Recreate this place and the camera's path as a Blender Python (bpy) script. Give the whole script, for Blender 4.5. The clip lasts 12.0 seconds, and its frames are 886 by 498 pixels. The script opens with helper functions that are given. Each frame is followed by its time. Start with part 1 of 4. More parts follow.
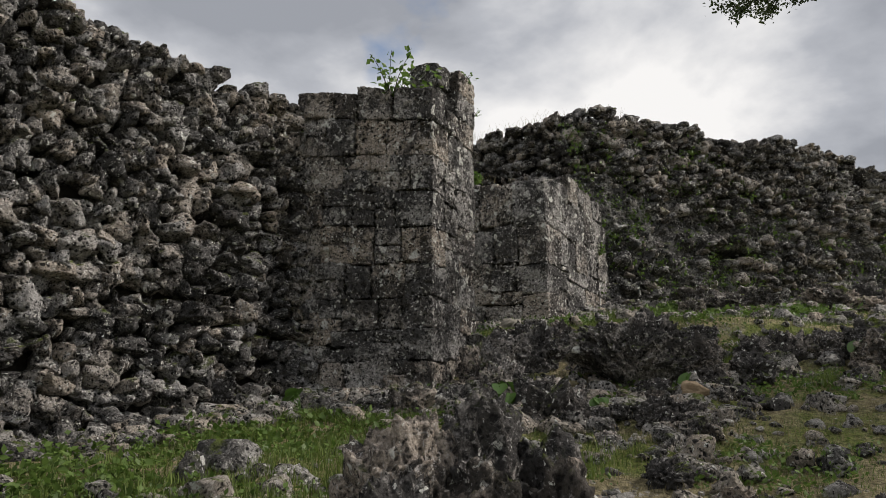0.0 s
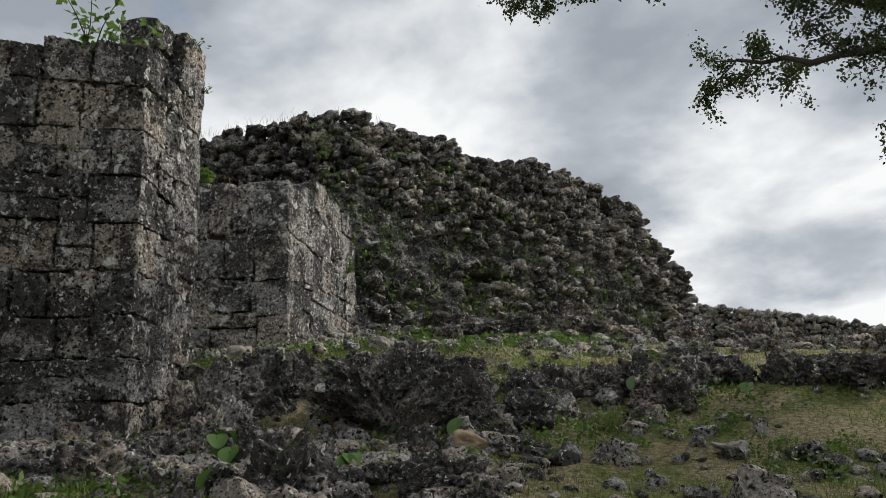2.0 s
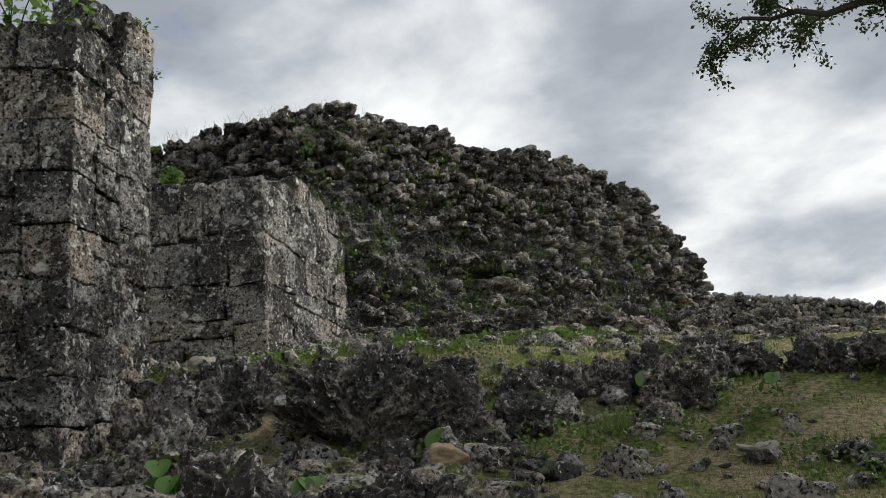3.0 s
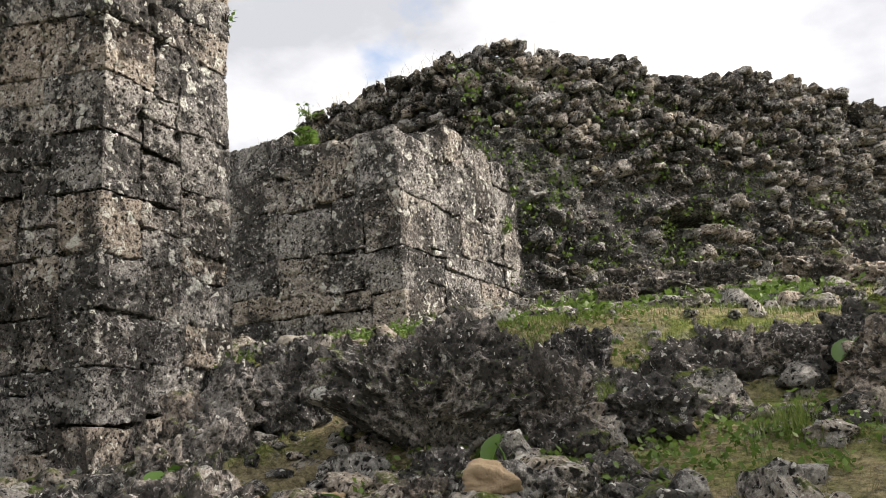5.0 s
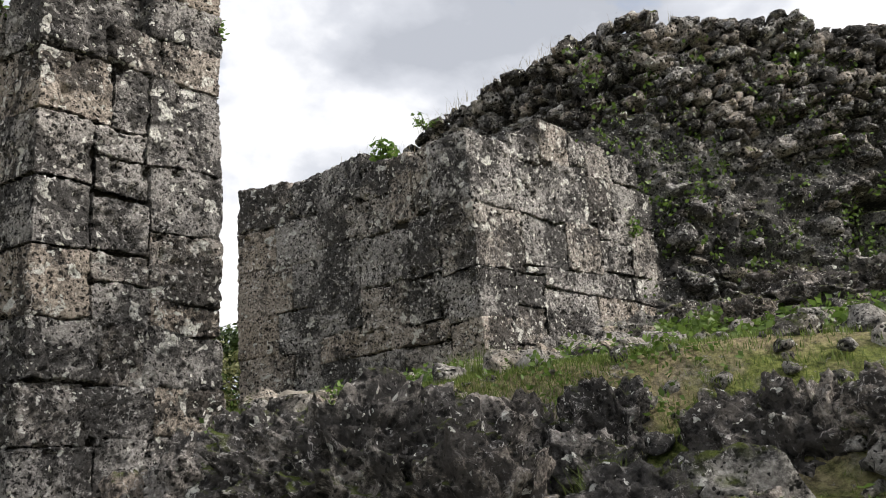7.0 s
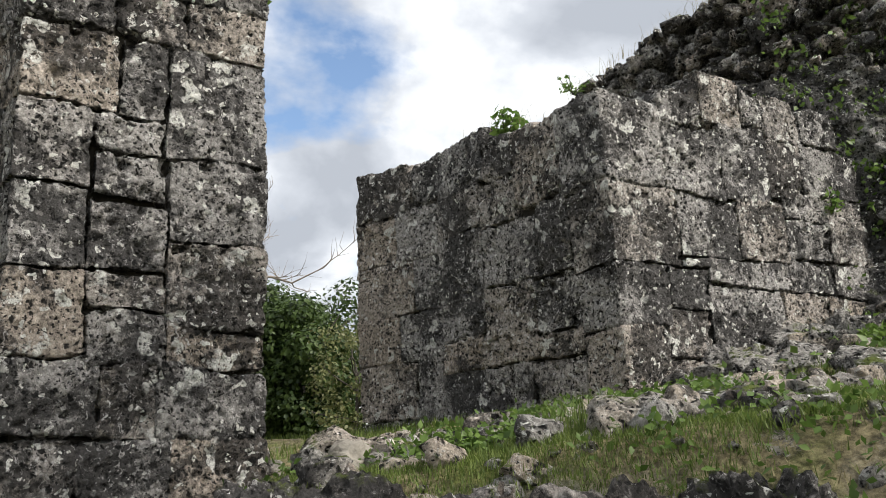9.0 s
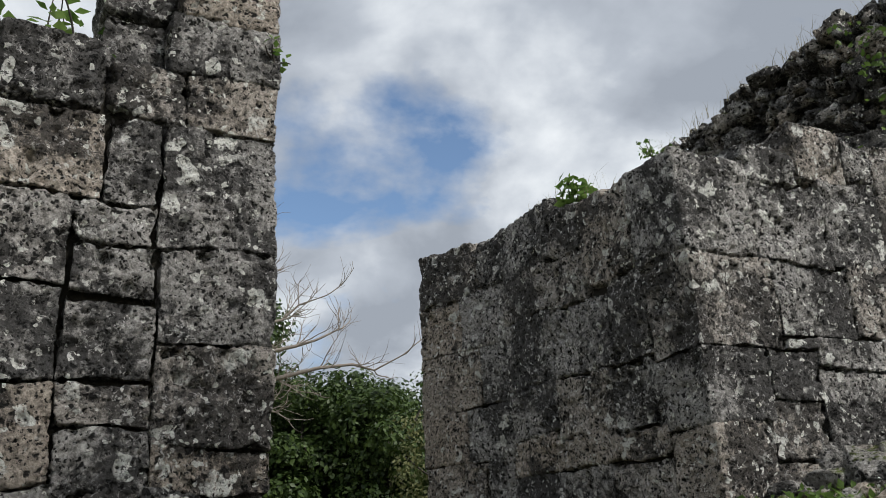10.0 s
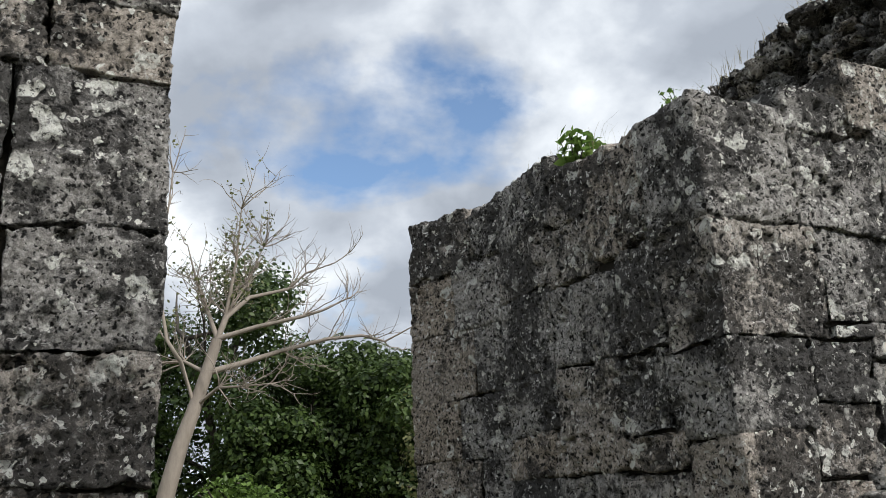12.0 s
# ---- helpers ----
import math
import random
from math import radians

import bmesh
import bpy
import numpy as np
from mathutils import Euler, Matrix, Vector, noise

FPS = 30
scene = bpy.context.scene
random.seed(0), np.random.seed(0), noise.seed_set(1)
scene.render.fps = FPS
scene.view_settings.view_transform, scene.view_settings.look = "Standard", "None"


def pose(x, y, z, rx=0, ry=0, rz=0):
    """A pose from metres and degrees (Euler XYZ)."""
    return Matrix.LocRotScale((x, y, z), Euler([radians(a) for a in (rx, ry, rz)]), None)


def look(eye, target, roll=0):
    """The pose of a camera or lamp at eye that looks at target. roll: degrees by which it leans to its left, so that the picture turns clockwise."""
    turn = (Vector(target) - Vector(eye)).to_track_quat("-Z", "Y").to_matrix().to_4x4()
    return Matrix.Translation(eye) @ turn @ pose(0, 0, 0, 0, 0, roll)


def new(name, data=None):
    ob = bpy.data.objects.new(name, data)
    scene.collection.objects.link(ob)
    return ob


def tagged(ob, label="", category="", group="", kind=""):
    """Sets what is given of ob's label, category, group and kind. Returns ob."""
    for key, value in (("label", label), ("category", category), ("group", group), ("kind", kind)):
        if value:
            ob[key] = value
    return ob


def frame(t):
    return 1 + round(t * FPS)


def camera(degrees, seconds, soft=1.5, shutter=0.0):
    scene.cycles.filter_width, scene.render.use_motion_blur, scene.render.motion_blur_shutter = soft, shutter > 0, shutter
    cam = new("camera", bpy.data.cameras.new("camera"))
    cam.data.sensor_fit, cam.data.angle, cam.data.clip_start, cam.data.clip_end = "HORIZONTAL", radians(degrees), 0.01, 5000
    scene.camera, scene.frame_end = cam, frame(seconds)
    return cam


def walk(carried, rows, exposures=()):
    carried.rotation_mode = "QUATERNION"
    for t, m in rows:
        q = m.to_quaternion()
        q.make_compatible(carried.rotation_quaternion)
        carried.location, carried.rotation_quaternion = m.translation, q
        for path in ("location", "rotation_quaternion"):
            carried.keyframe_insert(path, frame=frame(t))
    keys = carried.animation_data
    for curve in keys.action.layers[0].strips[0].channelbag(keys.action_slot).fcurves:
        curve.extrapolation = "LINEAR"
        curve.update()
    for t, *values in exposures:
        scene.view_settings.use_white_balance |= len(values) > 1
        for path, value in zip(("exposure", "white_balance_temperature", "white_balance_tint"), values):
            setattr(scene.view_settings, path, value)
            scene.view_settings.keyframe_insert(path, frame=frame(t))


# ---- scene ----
cam = camera(54.2, 12.0, soft=0.6)
METRES, EYE, TILT, LEAN, TURN = 11.0, 1.5, 0.0, 0.0, 41.5
ROWS = [
    (0.0, 0.0, 0.0, 0.0, 0.02, 13.26, 0.07),
    (0.5, 0.003, 0.042, 0.0029, -5.08, 12.99, -0.3),
    (1.0, 0.0049, 0.0869, 0.0123, -10.14, 12.76, 0.49),
    (1.5, 0.0136, 0.1331, 0.0244, -11.26, 13.58, 1.29),
    (2.0, 0.0223, 0.1778, 0.0322, -16.96, 14.45, 1.89),
    (2.5, 0.0455, 0.2139, 0.0368, -20.67, 14.48, 3.09),
    (3.0, 0.0743, 0.254, 0.0406, -15.44, 14.75, 4.3),
    (3.5, 0.1101, 0.2855, 0.0437, -9.8, 14.52, 3.19),
    (5.5, 0.2343, 0.4233, 0.0685, 6.61, 13.47, 5.26),
    (6.0, 0.2703, 0.4551, 0.0754, 12.83, 13.8, 6.25),
    (6.5, 0.302, 0.4916, 0.0831, 16.79, 14.61, 5.29),
    (7.0, 0.3305, 0.526, 0.0959, 17.62, 14.79, 4.29),
    (7.5, 0.3494, 0.5639, 0.1095, 23.32, 14.58, 3.35),
    (9.5, 0.3285, 0.7087, 0.1536, 33.41, 16.05, 3.22),
    (10.0, 0.3271, 0.7468, 0.1644, 37.45, 19.42, 3.03),
    (10.5, 0.327, 0.7769, 0.1696, 35.15, 19.55, 1.9),
    (11.0, 0.3224, 0.806, 0.1761, 33.49, 17.99, 2.05),
    (11.5, 0.3099, 0.8226, 0.1891, 37.04, 18.15, 3.88),
    (12.0, 0.3004, 0.8394, 0.198, 39.62, 17.01, 2.8),
]
walk(cam, [(t, pose(0, 0, EYE, TILT, LEAN, TURN) @ pose(METRES * x, METRES * y, METRES * z, 90 + pitch, roll, yaw)) for t, x, y, z, yaw, pitch, roll in ROWS],
     [(0.0, -0.1, 6500, 11), (0.6, 0.12, 6350, 8), (2.6, -0.08, 6300, 8), (3.6, 0.35, 6350, 8), (5.3, 0.97, 6900, 12), (6.5, 0.95, 6850, 12), (7.0, 0.6, 6500, 11), (7.7, 0.42, 6350, 9), (9.3, 0.62, 6400, 9), (10.0, 0.03, 6150, 8), (10.6, 0.28, 6150, 8), (12.0, 0.3, 6150, 8)])

# ---- world and sun ----
SUN_ELEV, SUN_YAW = 42.0, 47.0      # degrees; the yaw is measured from +y towards +x


def build_world():
    w = bpy.data.worlds.new("sky")
    scene.world = w
    w.use_nodes = True
    nt = w.node_tree
    nt.nodes.clear()
    N, L = nt.nodes.new, nt.links.new
    out, bg = N("ShaderNodeOutputWorld"), N("ShaderNodeBackground")
    sky = N("ShaderNodeTexSky")
    sky.sky_type = "NISHITA"
    sky.sun_disc = False
    sky.sun_elevation, sky.sun_rotation = radians(SUN_ELEV), radians(SUN_YAW)
    tc, sep = N("ShaderNodeTexCoord"), N("ShaderNodeSeparateXYZ")
    L(tc.outputs["Generated"], sep.inputs[0])
    # a flat cloud deck seen in perspective
    zz = N("ShaderNodeMath"); zz.operation = "MAXIMUM"; zz.inputs[1].default_value = 0.0
    L(sep.outputs[2], zz.inputs[0])
    za = N("ShaderNodeMath"); za.operation = "ADD"; za.inputs[1].default_value = 0.38
    L(zz.outputs[0], za.inputs[0])
    dv = N("ShaderNodeVectorMath"); dv.operation = "DIVIDE"
    cmb = N("ShaderNodeCombineXYZ")
    for i in range(3):
        L(za.outputs[0], cmb.inputs[i])
    L(tc.outputs["Generated"], dv.inputs[0]); L(cmb.outputs[0], dv.inputs[1])
    def cloud(scale, detail, rough, shift, dist=0.0):
        mp = N("ShaderNodeMapping"); mp.inputs["Location"].default_value = shift
        L(dv.outputs[0], mp.inputs[0])
        n = N("ShaderNodeTexNoise")
        n.inputs["Scale"].default_value, n.inputs["Detail"].default_value = scale, detail
        n.inputs["Roughness"].default_value, n.inputs["Distortion"].default_value = rough, dist
        L(mp.outputs[0], n.inputs["Vector"])
        return n.outputs["Fac"]
    def ramp(fac, *stops):
        r = N("ShaderNodeValToRGB")
        els = r.color_ramp.elements
        while len(els) < len(stops):
            els.new(0.5)
        for e, (p, c) in zip(els, stops):
            e.position, e.color = p, (*c, 1)
        L(fac, r.inputs[0])
        return r.outputs[0]
    dot = N("ShaderNodeVectorMath"); dot.operation = "DOT_PRODUCT"
    L(tc.outputs["Generated"], dot.inputs[0]); dot.inputs[1].default_value = (-0.90, 0.03, 0.43)
    thin = ramp(dot.outputs["Value"], (0.94, (0, 0, 0)), (0.985, (0.15, 0.15, 0.15)))
    amount = N("ShaderNodeMath"); amount.operation = "SUBTRACT"
    L(cloud(3.0, 8, 0.52, (3.1, 1.7, 0), 0.1), amount.inputs[0]); L(thin, amount.inputs[1])
    cover = ramp(amount.outputs[0], (0.20, (0, 0, 0)), (0.31, (1, 1, 1)))
    tone = ramp(cloud(2.6, 7, 0.5, (7.7, 4.2, 0), 0.15), (0.36, (0.36, 0.38, 0.42)), (0.45, (0.50, 0.52, 0.56)), (0.51, (0.70, 0.71, 0.73)), (0.60, (1.0, 0.99, 0.97)))
    sc = N("ShaderNodeMix"); sc.data_type = "RGBA"; sc.blend_type = "MULTIPLY"; sc.inputs[0].default_value = 1.0
    L(sky.outputs[0], sc.inputs[6]); sc.inputs[7].default_value = (0.14, 0.14, 0.14, 1)
    mix = N("ShaderNodeMix"); mix.data_type = "RGBA"
    L(cover, mix.inputs[0]); L(sc.outputs[2], mix.inputs[6]); L(tone, mix.inputs[7])
    L(mix.outputs[2], bg.inputs[0])
    bg.inputs[1].default_value = 1.0
    L(bg.outputs[0], out.inputs[0])


build_world()
sun_data = bpy.data.lights.new("sun", "SUN")
sun_data.energy, sun_data.angle, sun_data.color = 4.0, radians(10), (1.0, 0.93, 0.84)
sun = new("sun", sun_data)
_e, _a = radians(SUN_ELEV), radians(SUN_YAW)
SUN_DIR = Vector((math.sin(_a) * math.cos(_e), math.cos(_a) * math.cos(_e), math.sin(_e)))
sun.matrix_world = look(SUN_DIR * 60, (0, 0, 0))


# ---- materials ----
class Mat:
    """A small node builder; textures follow the place in metres."""

    def __init__(self, name):
        self.m = bpy.data.materials.new(name)
        self.m.use_nodes = True
        self.nt = self.m.node_tree
        self.b = self.nt.nodes["Principled BSDF"]
        self.pos = self.nt.nodes.new("ShaderNodeNewGeometry").outputs["Position"]

    def node(self, kind):
        return self.nt.nodes.new(kind)

    def link(self, a, b):
        self.nt.links.new(a, b)

    def noise(self, scale, detail=6, rough=0.6, dist=0.0, stretch=None):
        n = self.node("ShaderNodeTexNoise")
        n.inputs["Scale"].default_value, n.inputs["Detail"].default_value = scale, detail
        n.inputs["Roughness"].default_value, n.inputs["Distortion"].default_value = rough, dist
        v = self.pos
        if stretch:
            mp = self.node("ShaderNodeMapping"); mp.inputs["Scale"].default_value = stretch
            self.link(v, mp.inputs[0]); v = mp.outputs[0]
        self.link(v, n.inputs["Vector"])
        return n.outputs["Fac"]

    def cells(self, scale, warp=0.0, out="Distance"):
        n = self.node("ShaderNodeTexVoronoi")
        n.inputs["Scale"].default_value = scale
        v = self.pos
        if warp:
            w = self.node("ShaderNodeTexNoise"); w.inputs["Scale"].default_value = scale * 1.3
            self.link(self.pos, w.inputs["Vector"])
            ma = self.node("ShaderNodeVectorMath"); ma.operation = "MULTIPLY_ADD"
            self.link(w.outputs["Color"], ma.inputs[0]); ma.inputs[1].default_value = (warp,) * 3; self.link(v, ma.inputs[2])
            v = ma.outputs[0]
        self.link(v, n.inputs["Vector"])
        return n.outputs[out]

    def ramp(self, fac, *stops):
        r = self.node("ShaderNodeValToRGB")
        els = r.color_ramp.elements
        while len(els) < len(stops):
            els.new(0.5)
        for e, (p, c) in zip(els, stops):
            e.position = p
            e.color = (*c, 1) if isinstance(c, tuple) else (c, c, c, 1)
        self.link(fac, r.inputs[0])
        return r.outputs[0]

    def mix(self, fac, a, b, mode="MIX"):
        n = self.node("ShaderNodeMix"); n.data_type = "RGBA"; n.blend_type = mode
        for s, v in ((0, fac), (6, a), (7, b)):
            if isinstance(v, tuple):
                n.inputs[s].default_value = (*v, 1)
            elif isinstance(v, float):
                n.inputs[s].default_value = v
            else:
                self.link(v, n.inputs[s])
        return n.outputs[2]

    def math(self, op, a, b=0.0):
        n = self.node("ShaderNodeMath"); n.operation = op
        for s, v in ((0, a), (1, b)):
            if isinstance(v, float):
                n.inputs[s].default_value = v
            else:
                self.link(v, n.inputs[s])
        return n.outputs[0]

    def rnd(self):
        return self.node("ShaderNodeObjectInfo").outputs["Random"]

    def island(self):
        return self.node("ShaderNodeNewGeometry").outputs["Random Per Island"]

    def up(self):
        s = self.node("ShaderNodeSeparateXYZ")
        self.link(self.node("ShaderNodeNewGeometry").outputs["Normal"], s.inputs[0])
        return s.outputs[2]

    def bump(self, *layers):
        prev = None
        for h, strength, dist in layers:
            n = self.node("ShaderNodeBump")
            n.inputs["Strength"].default_value, n.inputs["Distance"].default_value = strength, dist
            self.link(h, n.inputs["Height"])
            if prev:
                self.link(prev, n.inputs["Normal"])
            prev = n.outputs[0]
        self.link(prev, self.b.inputs["Normal"])

    def done(self, col, rough=0.9, spec=0.25):
        if isinstance(col, tuple):
            self.b.inputs["Base Color"].default_value = (*col, 1)
        else:
            self.link(col, self.b.inputs["Base Color"])
        if isinstance(rough, float):
            self.b.inputs["Roughness"].default_value = rough
        else:
            self.link(rough, self.b.inputs["Roughness"])
        self.b.inputs["Specular IOR Level"].default_value = spec
        return self.m


def limestone(name, gain, tint, algae, lichen, moss, pit=22.0, vary="rnd", pit_shade=0.95):
    """Weathered coral limestone: grey-tan stone under patchy black algae, pitted and pored, with pale crust, white lichen and some moss on ledges."""
    k = Mat(name)
    r = k.rnd() if vary == "rnd" else k.island()
    def tone(v, warm):
        return tuple(min(0.8, v * gain * (1 + (c - 1) * warm)) for c in tint)
    # grain of the bare stone, from stone to stone a little warmer or lighter
    grain = k.noise(38.0, 8, 0.72, 0.3)
    stone = k.ramp(grain, (0.34, tone(0.13, 1.0)), (0.50, tone(0.27, 1.2)), (0.66, tone(0.46, 0.8)))
    stone = k.mix(k.math("MULTIPLY", k.ramp(r, (0.45, 0.0), (0.95, 1.0)), 0.5), stone, k.mix(1.0, stone, (1.18, 0.98, 0.76), "MULTIPLY"))
    stone = k.mix(k.ramp(r, (0.0, 0.3), (0.5, 0.0)), stone, k.mix(1.0, stone, (0.62, 0.64, 0.66), "MULTIPLY"))
    # algae in blotches and downward streaks
    wide = k.math("ADD", k.noise(1.7, 7, 0.66, 0.4), k.math("MULTIPLY", k.noise(5.5, 6, 0.7, 0.3, (1, 1, 0.5)), 0.3))
    val = k.math("ADD", k.math("ADD", k.math("MULTIPLY", wide, 1.7), k.math("MULTIPLY", k.noise(21.0, 9, 0.8), 0.85)), k.math("MULTIPLY", k.math("SUBTRACT", r, 0.5), -0.09))
    film = k.ramp(k.math("MULTIPLY", val, 0.5), (0.731 - algae, 0.0), (0.801 - algae, 1.0))
    col = k.mix(k.math("MULTIPLY", film, 0.86), stone, (0.034, 0.033, 0.033))
    # pale crust in flecks
    crust = k.ramp(k.noise(27.0, 7, 0.72, 0.8), (0.56, 0.0), (0.60, 1.0))
    crust = k.math("MULTIPLY", crust, k.ramp(k.noise(2.7, 5, 0.65), (0.42, 0.1), (0.58, 1.0)))
    col = k.mix(k.math("MULTIPLY", crust, 0.85), col, tone(0.46, 0.5))
    # pits of two sizes, the shade inside them painted in near-black
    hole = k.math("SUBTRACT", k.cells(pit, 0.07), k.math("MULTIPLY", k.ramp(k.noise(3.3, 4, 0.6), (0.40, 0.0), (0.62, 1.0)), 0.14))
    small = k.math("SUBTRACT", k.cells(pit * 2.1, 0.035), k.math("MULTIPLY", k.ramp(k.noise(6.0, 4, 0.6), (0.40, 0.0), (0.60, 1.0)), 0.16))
    col = k.mix(k.ramp(hole, (0.13, pit_shade), (0.24, 0.0)), col, (0.013, 0.013, 0.013))
    col = k.mix(k.ramp(small, (0.12, pit_shade), (0.22, 0.0)), col, (0.016, 0.016, 0.016))
    if lichen:
        spots = k.cells(5.5, 0.24)
        gate = k.ramp(k.noise(1.9, 4, 0.6), (0.50, 0.0), (0.56, 1.0))
        lf = k.math("MULTIPLY", k.ramp(spots, (0.13 + lichen * 0.19, 1.0), (0.16 + lichen * 0.19, 0.0)), gate)
        fleck = k.ramp(k.cells(13.0, 0.12), (0.13 + lichen * 0.13, 1.0), (0.15 + lichen * 0.13, 0.0))
        lf = k.math("MAXIMUM", lf, k.math("MULTIPLY", fleck, k.ramp(k.noise(3.3, 4, 0.6), (0.40, 0.0), (0.50, 1.0))))
        lf = k.math("MULTIPLY", lf, k.ramp(k.noise(44.0, 5, 0.75), (0.42, 0.0), (0.47, 1.0)))
        col = k.mix(lf, col, (0.72, 0.72, 0.68))
    if moss:
        g = k.math("MULTIPLY", k.ramp(k.up(), (0.35, 0.0), (0.8, 1.0)), k.ramp(k.noise(3.0, 8, 0.75), (0.56 - moss * 0.2, 0.0), (0.62 - moss * 0.2, 1.0)))
        col = k.mix(g, col, k.mix(grain, (0.045, 0.065, 0.012), (0.16, 0.19, 0.05)))
    dent = k.ramp(hole, (0.05, 0.0), (0.32, 1.0))
    k.bump((k.noise(11.0, 8, 0.7, 0.4), 1.0, 0.06), (dent, 1.0, 0.035), (k.ramp(small, (0.05, 0.0), (0.3, 1.0)), 1.0, 0.016), (grain, 1.0, 0.022))
    return k.done(col, 0.95, 0.15)


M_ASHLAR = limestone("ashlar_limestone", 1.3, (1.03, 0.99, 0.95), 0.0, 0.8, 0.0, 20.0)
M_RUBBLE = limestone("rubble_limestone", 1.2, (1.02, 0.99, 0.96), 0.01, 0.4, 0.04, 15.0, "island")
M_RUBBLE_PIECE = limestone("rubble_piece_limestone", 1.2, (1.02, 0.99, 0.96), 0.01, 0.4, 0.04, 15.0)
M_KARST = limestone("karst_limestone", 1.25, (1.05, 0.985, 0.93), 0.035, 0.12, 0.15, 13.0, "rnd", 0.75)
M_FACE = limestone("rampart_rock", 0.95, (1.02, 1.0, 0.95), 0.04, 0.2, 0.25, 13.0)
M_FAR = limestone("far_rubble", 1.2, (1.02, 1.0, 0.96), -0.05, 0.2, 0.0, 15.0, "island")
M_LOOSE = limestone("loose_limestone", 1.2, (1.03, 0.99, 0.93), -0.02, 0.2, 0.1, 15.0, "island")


def dark_core():
    # near-black backing that shows in the gaps between stones
    k = Mat("dark_wall_core")
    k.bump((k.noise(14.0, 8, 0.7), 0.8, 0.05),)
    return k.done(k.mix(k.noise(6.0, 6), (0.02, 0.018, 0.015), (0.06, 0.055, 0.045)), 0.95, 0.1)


def turf():
    """Thin turf with straw, bare earth and limestone showing through where it is steep or worn."""
    k = Mat("thin_turf")
    big, fine = k.noise(0.9, 8, 0.65, 0.2), k.noise(21.0, 10, 0.75)
    green = k.mix(k.ramp(fine, (0.38, 0.0), (0.62, 1.0)), (0.05, 0.068, 0.018), (0.23, 0.26, 0.075))
    dry = k.mix(k.ramp(fine, (0.38, 0.0), (0.62, 1.0)), (0.10, 0.083, 0.05), (0.44, 0.37, 0.23))
    col = k.mix(k.ramp(big, (0.41, 0.0), (0.53, 0.9)), green, dry)
    rock = k.mix(k.ramp(k.noise(26.0, 8, 0.75), (0.42, 0.0), (0.56, 1.0)), (0.04, 0.038, 0.036), (0.42, 0.39, 0.35))
    bare = k.math("MAXIMUM", k.ramp(k.up(), (0.55, 1.0), (0.74, 0.0)), k.ramp(k.noise(5.0, 10, 0.75), (0.58, 0.0), (0.61, 0.9)))
    col = k.mix(bare, col, rock)
    k.bump((k.noise(7.0, 12, 0.78), 1.0, 0.08), (k.noise(45.0, 6, 0.75), 0.9, 0.025))
    return k.done(col, 0.95, 0.12)


def leafy(name, a, b, rough=0.55, back=0.3):
    k = Mat(name)
    col = k.mix(k.island(), a, b)
    col = k.mix(k.math("MULTIPLY", k.noise(1.2, 3), 0.5), col, tuple(c * 0.6 for c in a))
    m = k.done(col, rough, 0.3)
    tr = k.node("ShaderNodeBsdfTranslucent"); k.link(col, tr.inputs[0])
    ms = k.node("ShaderNodeMixShader"); ms.inputs[0].default_value = back
    out = k.nt.nodes["Material Output"]
    k.link(k.b.outputs[0], ms.inputs[1]); k.link(tr.outputs[0], ms.inputs[2]); k.link(ms.outputs[0], out.inputs[0])
    return m


def bark(name, a, b):
    k = Mat(name)
    n = k.noise(9.0, 8, 0.7, 0.2, (1, 1, 0.3))
    k.bump((n, 0.6, 0.02), (k.noise(50.0, 5), 0.4, 0.005))
    return k.done(k.mix(n, a, b), 0.9, 0.2)


M_CORE, M_TURF = dark_core(), turf()
M_GRASS = leafy("grass_blade", (0.066, 0.105, 0.02), (0.22, 0.28, 0.07), 0.55, 0.4)
M_DRYGRASS = leafy("straw_blade", (0.2, 0.175, 0.08), (0.38, 0.33, 0.18))
M_HERB = leafy("herb_leaf", (0.06, 0.11, 0.02), (0.17, 0.26, 0.06), 0.5, 0.4)
M_FIG = leafy("bush_leaf", (0.09, 0.17, 0.035), (0.20, 0.30, 0.07), 0.4, 0.45)
M_CANOPY = leafy("dark_tree_leaf", (0.035, 0.055, 0.02), (0.075, 0.105, 0.035), 0.45)
M_WOODS = leafy("woods_leaf", (0.022, 0.044, 0.011), (0.085, 0.13, 0.032), 0.5)
M_OLIVE = leafy("olive_tree_leaf", (0.10, 0.12, 0.04), (0.22, 0.22, 0.10), 0.5)
M_TARO = leafy("broad_leaf", (0.06, 0.13, 0.025), (0.11, 0.20, 0.04), 0.35)
M_BARK_DARK = bark("dark_bark", (0.03, 0.027, 0.023), (0.09, 0.08, 0.07))
M_BARK_PALE = bark("pale_bark", (0.13, 0.11, 0.09), (0.34, 0.30, 0.26))

# ---- noise in arrays ----
def _hash(i, j, k, seed):
    n = (i * 374761393 + j * 668265263 + k * 2147483647 + seed * 974634777) & 0xFFFFFFFF
    n = ((n ^ (n >> 13)) * 1274126177) & 0xFFFFFFFF
    n = ((n ^ (n >> 16)) * 2246822519) & 0xFFFFFFFF
    return ((n ^ (n >> 15)) & 0xFFFF) / 65535.0


def vnoise(p, seed=0):
    f = np.floor(p).astype(np.int64)
    u = p - f
    u = u * u * u * (u * (u * 6 - 15) + 10)
    r = 0
    for a in (0, 1):
        for b in (0, 1):
            for c in (0, 1):
                w = (u[:, 0] if a else 1 - u[:, 0]) * (u[:, 1] if b else 1 - u[:, 1]) * (u[:, 2] if c else 1 - u[:, 2])
                r = r + w * _hash(f[:, 0] + a, f[:, 1] + b, f[:, 2] + c, seed)
    return r * 2 - 1


